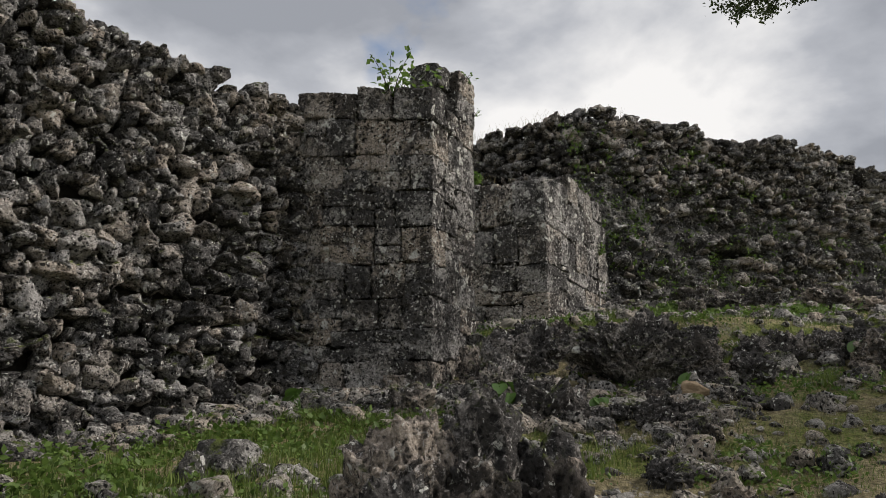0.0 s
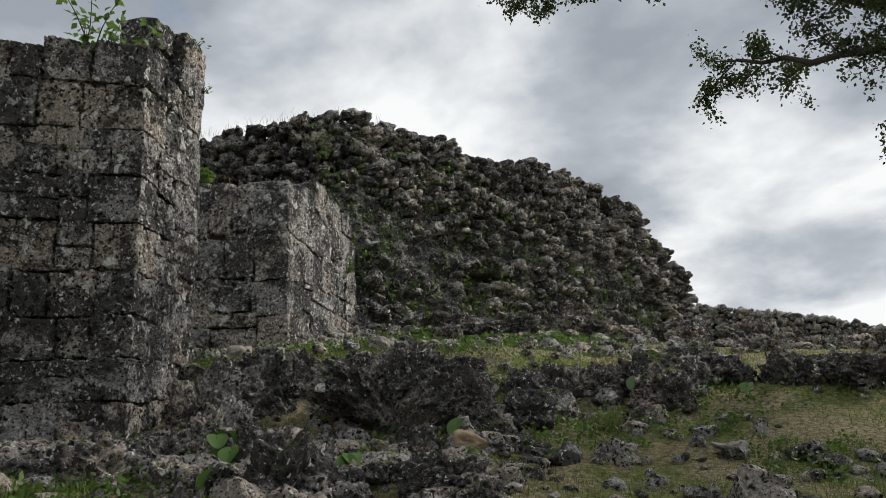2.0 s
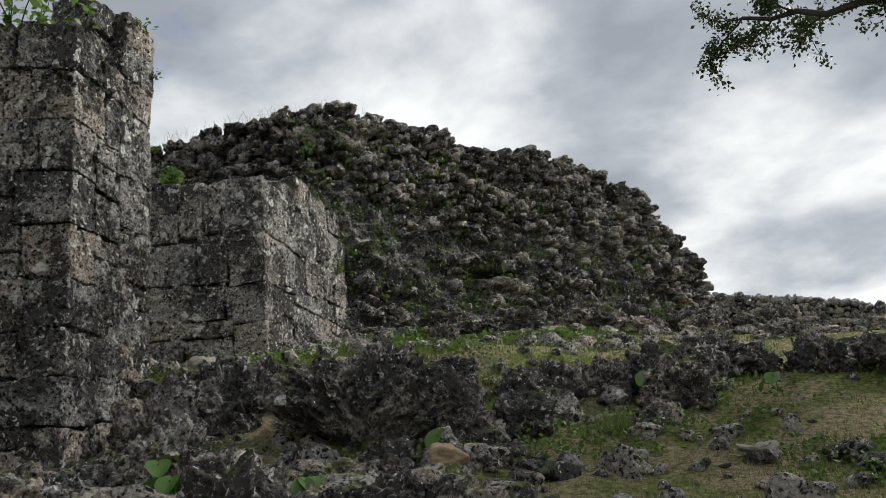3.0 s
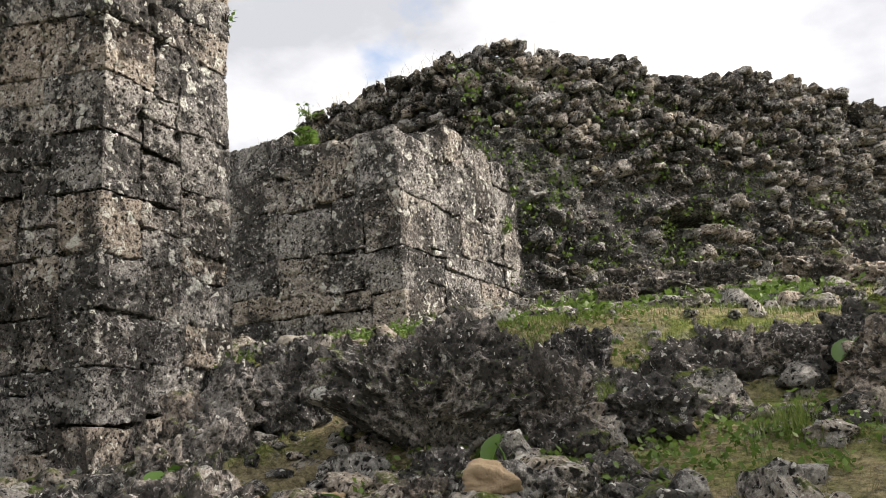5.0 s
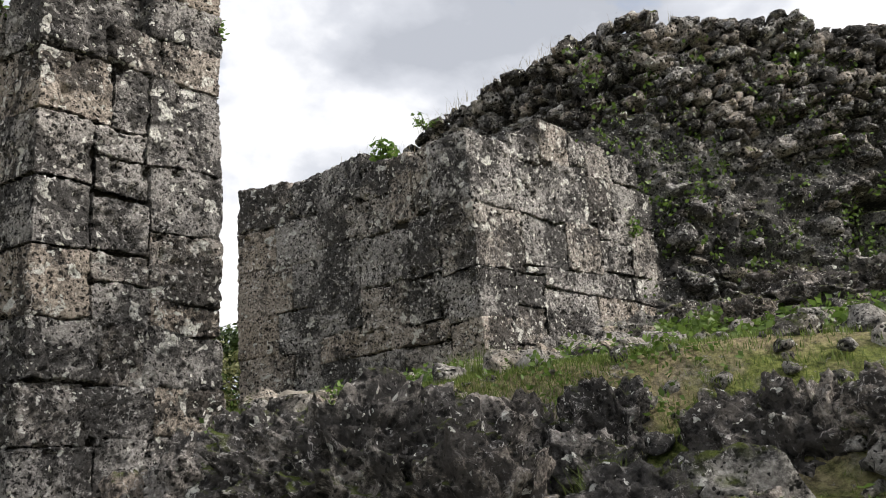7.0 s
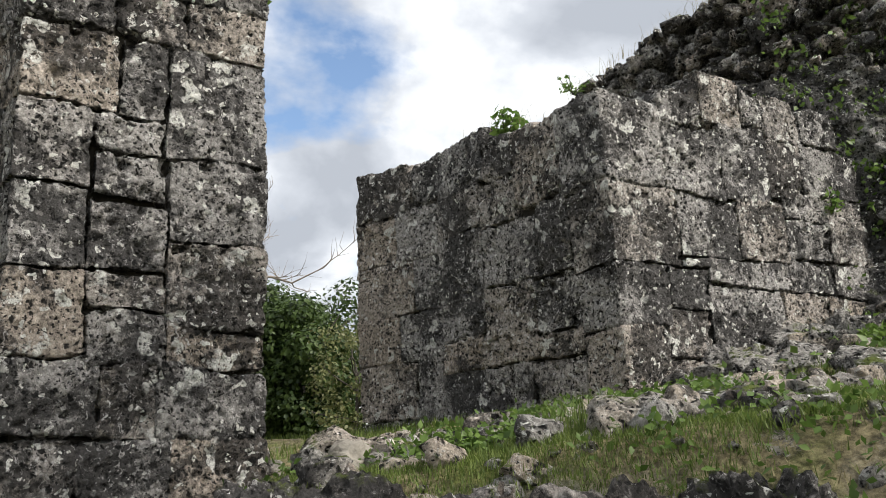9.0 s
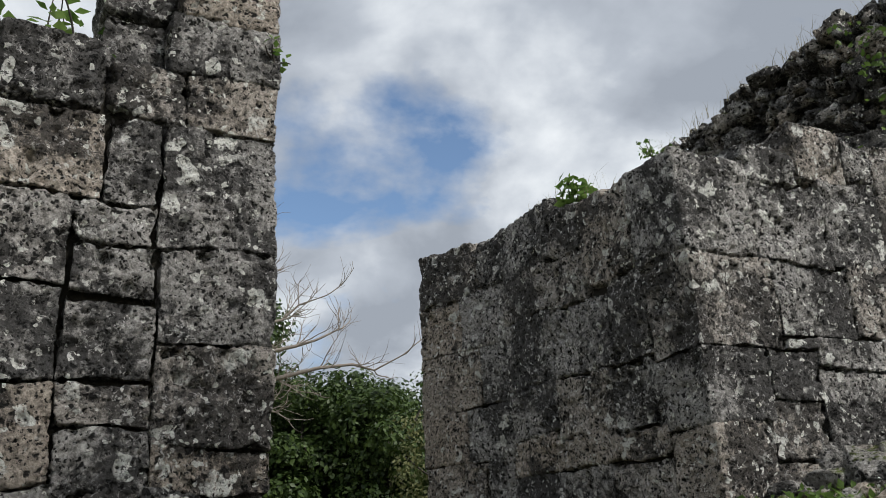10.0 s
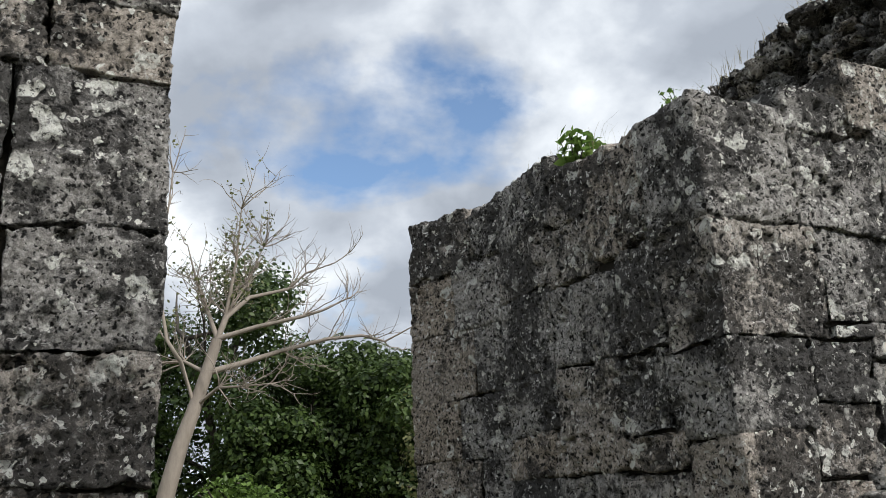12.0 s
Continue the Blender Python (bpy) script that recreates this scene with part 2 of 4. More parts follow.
def fbm(p, octaves=4, seed=0, gain=0.5, ridged=False):
    r, amp, tot = 0, 1.0, 0
    for o in range(octaves):
        n = vnoise(p * (2.03 ** o) + o * 17.3, seed + o)
        r = r + amp * (1 - 2 * np.abs(n) if ridged else n)
        tot += amp
        amp *= gain
    return r / tot


def worley(p, seed=0):
    f = np.floor(p).astype(np.int64)
    best = np.full(len(p), 9.0)
    for a in (-1, 0, 1):
        for b in (-1, 0, 1):
            for c in (-1, 0, 1):
                g = f + (a, b, c)
                q = g + np.stack([_hash(g[:, 0], g[:, 1], g[:, 2], seed + s) for s in (1, 2, 3)], 1)
                best = np.minimum(best, ((p - q) ** 2).sum(1))
    return np.sqrt(best)


# ---- mesh helpers ----
def mesh_from(name, verts, faces, mat, smooth=True):
    me = bpy.data.meshes.new(name)
    verts = np.asarray(verts, dtype=np.float32)
    faces = np.asarray(faces, dtype=np.int32)
    n, m = len(faces), faces.shape[1]
    me.vertices.add(len(verts)); me.vertices.foreach_set("co", verts.ravel())
    me.loops.add(n * m); me.loops.foreach_set("vertex_index", faces.ravel())
    me.polygons.add(n)
    me.polygons.foreach_set("loop_start", np.arange(0, n * m, m, dtype=np.int32))
    me.polygons.foreach_set("use_smooth", np.full(n, smooth))
    me.materials.append(mat)
    me.update(calc_edges=True)
    return me


def part(name, me, parent=None, label="", at=None):
    ob = new(name, me)
    if at is not None:
        ob.matrix_basis = at
    if parent:
        ob.parent = parent
    if label:
        ob["label"] = label
    return ob


def ico(sub):
    bm = bmesh.new()
    bmesh.ops.create_icosphere(bm, subdivisions=sub, radius=1.0)
    bm.verts.ensure_lookup_table()
    v = np.array([x.co[:] for x in bm.verts])
    f = np.array([[x.index for x in fc.verts] for fc in bm.faces])
    bm.free()
    return v, f


ICO = {s: ico(s) for s in (2, 3, 4, 5, 6, 7)}
rng = np.random.default_rng(7)


def stone_shape(sub, seed, rough=0.30):
    """A knobbly, broken unit stone."""
    v, f = ICO[sub]
    g = np.random.default_rng(100 + seed)
    b = v / (np.abs(v) ** 4.0).sum(1, keepdims=True) ** (1 / 4.0)
    for _ in range(10):
        n = g.normal(size=3)
        n /= np.linalg.norm(n)
        b = b - np.clip(b @ n - g.uniform(0.58, 0.9), 0, 9)[:, None] * n
    d = 1 + rough * fbm(v * 1.5 + seed * 5.1, 3, seed) + 0.2 * fbm(v * 3.6 + seed, 3, seed + 3, 0.65, True) - 0.8 * np.clip(0.42 - worley(v * 2.6 + seed, seed), 0, 1)
    return b * d[:, None] * 1.1, f


STONES = [stone_shape(3, s) for s in range(12)]
STONES_LOW = [stone_shape(2, s) for s in range(12)]


def rot_z(a):
    c, s = math.cos(a), math.sin(a)
    return np.array([[c, -s, 0], [s, c, 0], [0, 0, 1]])


def joined(name, items, mat, shapes):
    """One mesh of many stones: items are (shape index, 3x3 matrix, centre)."""
    V, F, n = [], [], 0
    for k, m, c in items:
        v, f = shapes[k]
        V.append(v @ m.T + c); F.append(f + n); n += len(v)
    return mesh_from(name, np.concatenate(V), np.concatenate(F), mat)


def sstep(a, b, x):
    t = np.clip((x - a) / (b - a), 0, 1)
    return t * t * (3 - 2 * t)


# ---- ground ----
def ground_z(x, y):
    x, y = np.asarray(x, float), np.asarray(y, float)
    z = np.interp(y, [-400, -40, -5, 0, 4, 7, 9, 11, 14, 18, 24, 36, 60, 400], [-14, -4, -0.6, 0.03, 0.60, 1.20, 1.72, 2.35, 3.05, 3.6, 4.2, 5.6, 5.8, 4.0])
    z = z + 0.13 * np.clip(-x, -6, 9) * sstep(-8, 3, y) * (1 - 0.6 * sstep(14, 26, y))
    # level terrace in front of the gate, with a scarp on its near side
    terr = sstep(-5.1, -5.9, x - 0.75 * (y - 9.15)) * sstep(8.0, 8.6, y) * (1 - sstep(10.8, 12.5, y))
    z = z * (1 - terr) + terr * (3.02 + 0.15 * (y - 9.3) - 0.05 * (x + 5.4))
    # the court beyond the gate is level
    inner = sstep(-9.0, -11.5, x) * sstep(7.0, 8.5, y)
    z = z * (1 - inner) + inner * 3.35
    return z


def ground_rough(x, y):
    """Uneven ground: craggy where rock comes through, smooth where turf lies."""
    p = np.stack([x, y, np.zeros_like(x)], 1)
    near = np.exp(-((x + 3) ** 2 + (y - 7) ** 2) / 260.0)
    calm = 1 - 0.75 * np.exp(-((x + 1.3) ** 2 / 1.6 + (y - 5) ** 2 / 30.0))
    crag = sstep(0.0, 0.35, fbm(p * 0.55, 3, 15)) * calm
    rock = 0.10 * fbm(p * 2.2, 4, 25, 0.6, True) + 0.05 * fbm(p * 7.0, 3, 35, 0.6, True) - 0.10 * np.clip(0.4 - worley(p * 3.0, 45), 0, 1)
    calm = calm * (1 - 0.6 * sstep(-5.2, -5.8, x - 0.75 * (y - 9.15)) * sstep(8.0, 8.6, y))
    crag = crag * calm
    return near * calm * (0.09 * fbm(p * 0.7, 3, 3) + 0.045 * fbm(p * 3.1, 4, 9) + crag * (rock + 0.04)) + (1 - near) * 0.25 * fbm(p * 0.12, 3, 5)


def axis(lo, hi, fine, far):
    a = list(np.arange(lo, hi, fine))
    step, v = fine, hi
    while v < far:
        a.append(v); step *= 1.18; v += step
    step, v = fine, lo
    while v > -far:
        step *= 1.18; v -= step; a.insert(0, v)
    return np.array(a)


def build_ground():
    gx, gy = axis(-9, 4.5, 0.055, 1500), axis(0.5, 17, 0.055, 1500)
    X, Y = np.meshgrid(gx, gy)
    x, y = X.ravel(), Y.ravel()
    z = ground_z(x, y) + ground_rough(x, y)
    nx, ny = len(gx), len(gy)
    i = np.arange(nx * ny).reshape(ny, nx)
    f = np.stack([i[:-1, :-1], i[:-1, 1:], i[1:, 1:], i[1:, :-1]], -1).reshape(-1, 4)
    ob = new("ground", mesh_from("ground", np.stack([x, y, z], 1), f, M_TURF))
    tagged(ob, "sloping ground of thin turf, straw and bare limestone", "ground", kind="structure")


def gz(x, y):
    x, y = np.atleast_1d(np.asarray(x, float)), np.atleast_1d(np.asarray(y, float))
    r = ground_z(x, y) + ground_rough(x, y)
    return r if len(r) > 1 else float(r[0])


build_ground()


# ---- rubble walls ----
def rubble_wall(name, label, line, ztop, depth, batter, sx, sz, near=None, bulge=0.05, shapes=None, zdrop=0.3, loose_from=None, sunk=0.0, mat=None, bare=None):
    """A dry-stone wall whose face follows a line on the plan, its face to the right hand of the line turned by -90 degrees.
    ztop: heights against the run; near: a stretch of the run whose stones are parts of their own."""
    line = np.array(line, float)
    seg = np.hypot(*np.diff(line, axis=0).T)
    run = np.concatenate([[0], np.cumsum(seg)])
    total = run[-1]
    shapes = shapes or STONES
    def at(s):
        return np.array([np.interp(s, run, line[:, 0]), np.interp(s, run, line[:, 1])])
    def normal(s):
        d = at(min(s + 0.3, total)) - at(max(s - 0.3, 0))
        d = d / np.hypot(*d)
        return np.array([d[1], -d[0]]), d
    tops = np.array(ztop, float)
    top = lambda s: np.interp(s, tops[:, 0], tops[:, 1])
    r = np.random.default_rng(len(name) * 13 + int(total * 100))
    # core behind the stones
    ss = np.linspace(0, total, max(3, int(total / 0.5)))
    V, F = [], []
    for k, s in enumerate(ss):
        nn, _ = normal(s)
        p = at(s)
        zb = float(ground_z(*p)) - 0.6
        zt = top(s) - 0.15
        H = zt - zb
        zm = zb if loose_from is None else min(zt - 0.1, float(loose_from(s)) - 0.1)
        for off, z in ((-0.14 - sunk, zb), (-0.14 - sunk - batter * (zm - zb), zm), (-0.14 - batter * (zm - zb), zm + 0.01), (-0.14 - batter * H, zt), (-depth, zt), (-depth, zb)):
            V.append((*(p + nn * off), z))
        if k:
            a, b = 6 * (k - 1), 6 * k
            F += [(a + c, b + c, b + c + 1, a + c + 1) for c in range(5)]
    e = len(V) - 6
    F += [(0, 1, 4, 5), (1, 2, 3, 4), (e + 5, e + 4, e + 1, e), (e + 4, e + 3, e + 2, e + 1)]
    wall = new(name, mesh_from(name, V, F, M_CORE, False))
    tagged(wall, label, "wall", kind="structure")
    items, pieces = [], []
    zmin = min(float(ground_z(*at(s))) for s in ss) - zdrop
    row, z = 0, zmin
    while z < max(tops[:, 1]) + 0.1:
        s = r.uniform(0, sx)
        while s < total:
            w = sx * r.choice([0.5, 0.75, 1.0, 1.3, 1.7], p=[0.2, 0.25, 0.25, 0.2, 0.1])
            h = sz * r.uniform(0.75, 1.1) * (1.45 if w > 1.2 * sx else 1.0)
            zc = z + r.normal(0, 0.3 * sz)
            sc = s + w / 2
            zt, p = top(sc) + r.normal(0, 0.03), at(min(sc, total))
            if sc < total and zc < zt and not (bare and bare(sc, zc)) and zc > float(ground_z(*p)) - zdrop and (loose_from is None or zc > loose_from(sc) + r.normal(0, 0.25) or r.random() < (0.5 if vnoise(np.array([[sc * 0.8, zc * 1.1, 0.5]]), 19)[0] > -0.05 else 0.12)):
                nn, d = normal(sc)
                H = zc - float(ground_z(*p))
                off = -batter * H + r.normal(0, bulge) - (0.06 if loose_from is None or zc > loose_from(sc) else 0.03)
                c = np.array([*(p + nn * off), zc])
                yaw = math.atan2(d[1], d[0]) + r.normal(0, 0.28)
                tl = r.normal(0, 0.24)
                ct, st = math.cos(tl), math.sin(tl)
                m = rot_z(yaw) @ np.array([[ct, 0, -st], [0, 1, 0], [st, 0, ct]]) @ np.diag([w * 0.54, 0.13 + 0.08 * r.random(), h * 0.58])
                k = int(r.integers(12))
                if near and near[0] < sc < near[1] and near[2] < zc < near[3] and len(pieces) < 300:
                    pieces.append((k, m, c))
                else:
                    items.append((k, m, c))
            s += w
        z += sz * 0.93
        row += 1
    # loose stones and fill along the top
    for _ in range(int(total * 14)):
        s = r.uniform(0, total)
        nn, d = normal(s)
        b = -batter * (top(s) - float(ground_z(*at(s)))) - r.uniform(0, min(depth - 0.2, 0.9))
        c = np.array([*(at(s) + nn * b), top(s) + r.normal(-0.05, 0.05)])
        m = rot_z(r.uniform(0, 6.3)) @ np.diag([sx * r.uniform(0.3, 0.6), sx * r.uniform(0.3, 0.55), sz * r.uniform(0.4, 0.7)])
        items.append((int(r.integers(12)), m, c))
    st = part("rubble_stones", joined("rubble_stones", items, mat or M_RUBBLE, shapes), wall)
    tagged(st, kind="stuff")
    base = {}
    for k, m, c in pieces:
        if k not in base:
            v, f = STONES[k]
            base[k] = mesh_from("rubble_stone", v, f, M_RUBBLE_PIECE)
        M4 = Matrix([[*m[0], c[0]], [*m[1], c[1]], [*m[2], c[2]], [0, 0, 0, 1]])
        part("stone", base[k], wall, at=M4)
    return wall


BIG0, BIGD = np.array([-8.5, 14.5]), np.array([0.431, 0.902])
bigp = lambda s: tuple(BIG0 + BIGD * s)


def rampart_face(wall):
    """The lower, grown-together mass of the rampart: weathered rock with ledges, pits and one deep cleft."""
    ss, n = np.arange(-2.2, 10.9, 0.04), np.array([BIGD[1], -BIGD[0]])
    zz = np.arange(0, 1.0001, 0.0125)
    S, T = np.meshgrid(ss, zz)
    S, T = S.ravel(), T.ravel()
    P = BIG0 + S[:, None] * BIGD
    zb = ground_z(P[:, 0], P[:, 1]) - 0.5
    top = np.interp(S, [-2.2, 0, 2, 5, 8.5, 9.3, 10.3, 10.9], [6.5, 6.95, 6.8, 6.75, 6.6, 5.9, 5.2, 4.6]) + 0.12 * vnoise(np.stack([S * 1.5, S * 0, S * 0], 1), 8)
    Z = zb + (top - zb) * T
    q = np.stack([S, Z, np.zeros_like(S)], 1)
    d = 0.20 * fbm(q * (0.9, 0.9, 1), 3, 61) + 0.12 * fbm(q * (2.4, 3.8, 1), 4, 62, 0.6, True) + 0.05 * fbm(q * (8.0, 11.0, 1), 3, 63, 0.6, True)
    d = d - 0.22 * np.clip(0.42 - worley(q * 3.6 + 5, 64), 0, 1) - 0.12 * np.clip(0.45 - worley(q * 8.0 + 5, 65), 0, 1)
    d = d + 0.10 * sstep(0.35, 0.0, T)
    cleft = np.exp(-((S - 2.72 - 0.15 * (Z - 4.6)) / 0.14) ** 2) * (1 - sstep(5.45, 5.7, Z))
    slot = np.exp(-((Z - 5.62) / 0.10) ** 2) * sstep(2.8, 3.0, S) * (1 - sstep(3.8, 4.2, S))
    d = d - 0.6 * np.maximum(cleft, slot)
    off = -0.08 - 0.10 * (Z - zb - 0.5) + d
    P = P + n * off[:, None]
    ns, nz = len(ss), len(zz)
    i = np.arange(ns * nz).reshape(nz, ns)
    F = np.stack([i[:-1, :-1], i[:-1, 1:], i[1:, 1:], i[1:, :-1]], -1).reshape(-1, 4)
    part("rock_face", mesh_from("rock_face", np.stack([P[:, 0], P[:, 1], Z], 1), F, M_FACE), wall, "dark grown-together rock face with ledges and a cleft")


def build_rubble_walls():
    rubble_wall("wall_west", "tall dry-stone wall of dark rough limestone rubble", [(-8.15, 7.0), (-8.05, 6.6), (-7.95, 3.5), (-7.9, -4.0)][::-1],
                [(0, 6.0), (4.5, 6.1), (7.2, 5.95), (9.0, 5.95), (11.0, 5.85)], 1.6, 0.09, 0.20, 0.15, near=(8.3, 10.9, 2.0, 4.6))
    big = rubble_wall("wall_north", "high dry-stone rampart of grey rubble, overgrown and ragged on top",
                [(-13.6, 12.3), (-11.2, 13.3), (-9.4, 14.1), bigp(0.3), bigp(4), bigp(8.5), bigp(10.8)],
                [(0, 7.1), (1.6, 7.7), (2.2, 7.9), (3.0, 8.22), (3.9, 8.24), (4.6, 8.42), (5.9, 8.55), (6.6, 8.42), (7.9, 8.42), (8.4, 8.22), (9.5, 8.25), (10.6, 8.55), (11.8, 8.4), (14.2, 8.0), (14.5, 7.3), (15.6, 6.5), (15.85, 5.85), (16.4, 5.1)],
                2.4, 0.10, 0.20, 0.135, near=(2.0, 8.2, 6.9, 8.3), bulge=0.07, loose_from=lambda s: np.interp(s, [0, 4.5, 6, 9, 12, 16], [4.0, 6.3, 6.75, 6.6, 6.4, 5.0]), sunk=0.6,
                bare=lambda s, z: (abs(s - 8.22 - 0.15 * (z - 4.6)) < 0.2 and z < 5.65) or (abs(z - 5.62) < 0.12 and 8.2 < s < 9.6))
    rampart_face(big)
    rubble_wall("wall_far", "long low wall of pale grey rubble on the crest", [(-12, 35.0), (-6.5, 35.6), (1.2, 36.2), (1.45, 35.9), (4.0, 36.0), (10.0, 36.3)],
                [(0, 8.6), (5.6, 7.95), (9, 7.25), (11, 6.85), (13.1, 6.3), (13.35, 6.1), (13.7, 6.35), (16, 6.1), (26, 5.4)], 1.5, 0.1, 0.26, 0.19, shapes=STONES_LOW, mat=M_FAR)


build_rubble_walls()


# ---- ashlar walls ----
def box_grid(sx, sy, sz, cell):
    """A closed box from 0 to (sx, sy, sz) with gridded faces; vertices are shared."""
    nx, ny, nz = (max(2, int(round(d / c))) for d, c in zip((sx, sy, sz), cell))
    index, V, F = {}, [], []
    def vid(i, j, k):
        if (i, j, k) not in index:
            index[(i, j, k)] = len(V)
            V.append((sx * i / nx, sy * j / ny, sz * k / nz))
        return index[(i, j, k)]
    for i in range(nx):
        for k in range(nz):
            F.append([vid(i, 0, k), vid(i + 1, 0, k), vid(i + 1, 0, k + 1), vid(i, 0, k + 1)])
            F.append([vid(i, ny, k), vid(i, ny, k + 1), vid(i + 1, ny, k + 1), vid(i + 1, ny, k)])
    for j in range(ny):
        for k in range(nz):
            F.append([vid(0, j, k), vid(0, j, k + 1), vid(0, j + 1, k + 1), vid(0, j + 1, k)])
            F.append([vid(nx, j, k), vid(nx, j + 1, k), vid(nx, j + 1, k + 1), vid(nx, j, k + 1)])
    for i in range(nx):
        for j in range(ny):
            F.append([vid(i, j, 0), vid(i, j + 1, 0), vid(i + 1, j + 1, 0), vid(i + 1, j, 0)])
            F.append([vid(i, j, nz), vid(i + 1, j, nz), vid(i + 1, j + 1, nz), vid(i, j + 1, nz)])
    return np.array(V), np.array(F)


def ashlar_block(O, U, W, u0, u1, w0, w1, z0, z1, parent, r, cell=0.045, wear=1.0, worn_top=False, tilt=0.0):
    """A dressed, weathered block on the skewed axes U, W from O. tilt: how much its beds rise along u, more so higher up."""
    g = 0.0005
    v, f = box_grid(u1 - u0 - 2 * g, w1 - w0 - 2 * g, z1 - z0 - 2 * g, cell if isinstance(cell, tuple) else (cell,) * 3)
    size = v.max(0)
    c = v - size / 2
    def place(q):
        q = q + size / 2 + (u0 + g, w0 + g, z0 + g)
        z = q[:, 2] + tilt * q[:, 0] * (q[:, 2] - 2.6)
        return np.stack([O[0] + U[0] * q[:, 0] + W[0] * q[:, 1], O[1] + U[1] * q[:, 0] + W[1] * q[:, 1], z], 1)
    # edges worn round, unevenly along their length
    raw = place(c)
    rad = 0.009 * r.uniform(0.8, 1.3) * np.clip(1.0 + 2.6 * fbm(raw * 5.3, 2, 55), 0.4, 2.8) * (4.0 if worn_top else 1.0)
    rad = np.minimum(rad, size.min() * 0.3)[:, None]
    inner = np.clip(c, -(size / 2 - rad), size / 2 - rad)
    d = c - inner
    ln = np.linalg.norm(d, axis=1, keepdims=True)
    nrm = np.where(ln > 1e-9, d / np.maximum(ln, 1e-9), 0)
    xyz = place(inner + nrm * np.minimum(ln, rad))
    nw = np.stack([U[0] * nrm[:, 0] + W[0] * nrm[:, 1], U[1] * nrm[:, 0] + W[1] * nrm[:, 1], nrm[:, 2]], 1)
    amp = 0.022 * fbm(raw * 2.6, 3, 11) + 0.014 * fbm(raw * 13.0, 4, 21, 0.6)
    rotten = sstep(0.0, 0.45, vnoise(raw * 1.6, 41) + 0.25)
    amp = amp - rotten * (0.17 * np.clip(0.34 - worley(raw * 6.5, 31), 0, 1) + 0.03 * np.clip(fbm(raw * 9.0, 2, 43), 0, 1)) - 0.11 * np.clip(0.36 - worley(raw * 13.0, 33), 0, 1) - 0.06 * np.clip(0.42 - worley(raw * 24.0, 35), 0, 1)
    amp = np.minimum(amp * wear, 0.014) + r.normal(0, 0.006)
    # the joints waver with the place, the same for neighbours
    bend = np.stack([vnoise(raw * 1.9, 5 + c) for c in range(3)], 1) * (0.014, 0.014, 0.03) + np.stack([vnoise(raw * 6.0, 8 + c) for c in range(3)], 1) * (0.007, 0.007, 0.012)
    xyz = xyz + nw * amp[:, None] + bend
    mid = xyz.mean(0)
    return part("stone_block", mesh_from("stone_block", xyz - mid, f, M_ASHLAR), parent, at=Matrix.Translation(mid))


def core_box(name, label, O, U, W, u0, u1, w0, w1, z0, z1):
    V = []
    for z in (z0, z1):
        for u, w in ((u0, w0), (u1, w0), (u1, w1), (u0, w1)):
            V.append((O[0] + U[0] * u + W[0] * w, O[1] + U[1] * u + W[1] * w, z))
    F = [(0, 1, 5, 4), (1, 2, 6, 5), (2, 3, 7, 6), (3, 0, 4, 7), (4, 5, 6, 7), (3, 2, 1, 0)]
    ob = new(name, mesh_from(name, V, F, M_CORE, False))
    return tagged(ob, label, "wall", kind="structure")


def course(r, start, end, lo, hi):
    """Cuts a run into blocks of between lo and hi."""
    cuts = [start]
    while end - cuts[-1] > hi * 1.25:
        cuts.append(cuts[-1] + r.uniform(lo, hi))
    cuts.append(end)
    if len(cuts) > 2 and cuts[-1] - cuts[-2] < lo * 0.6:
        cuts.pop(-2)
    return list(zip(cuts[:-1], cuts[1:]))


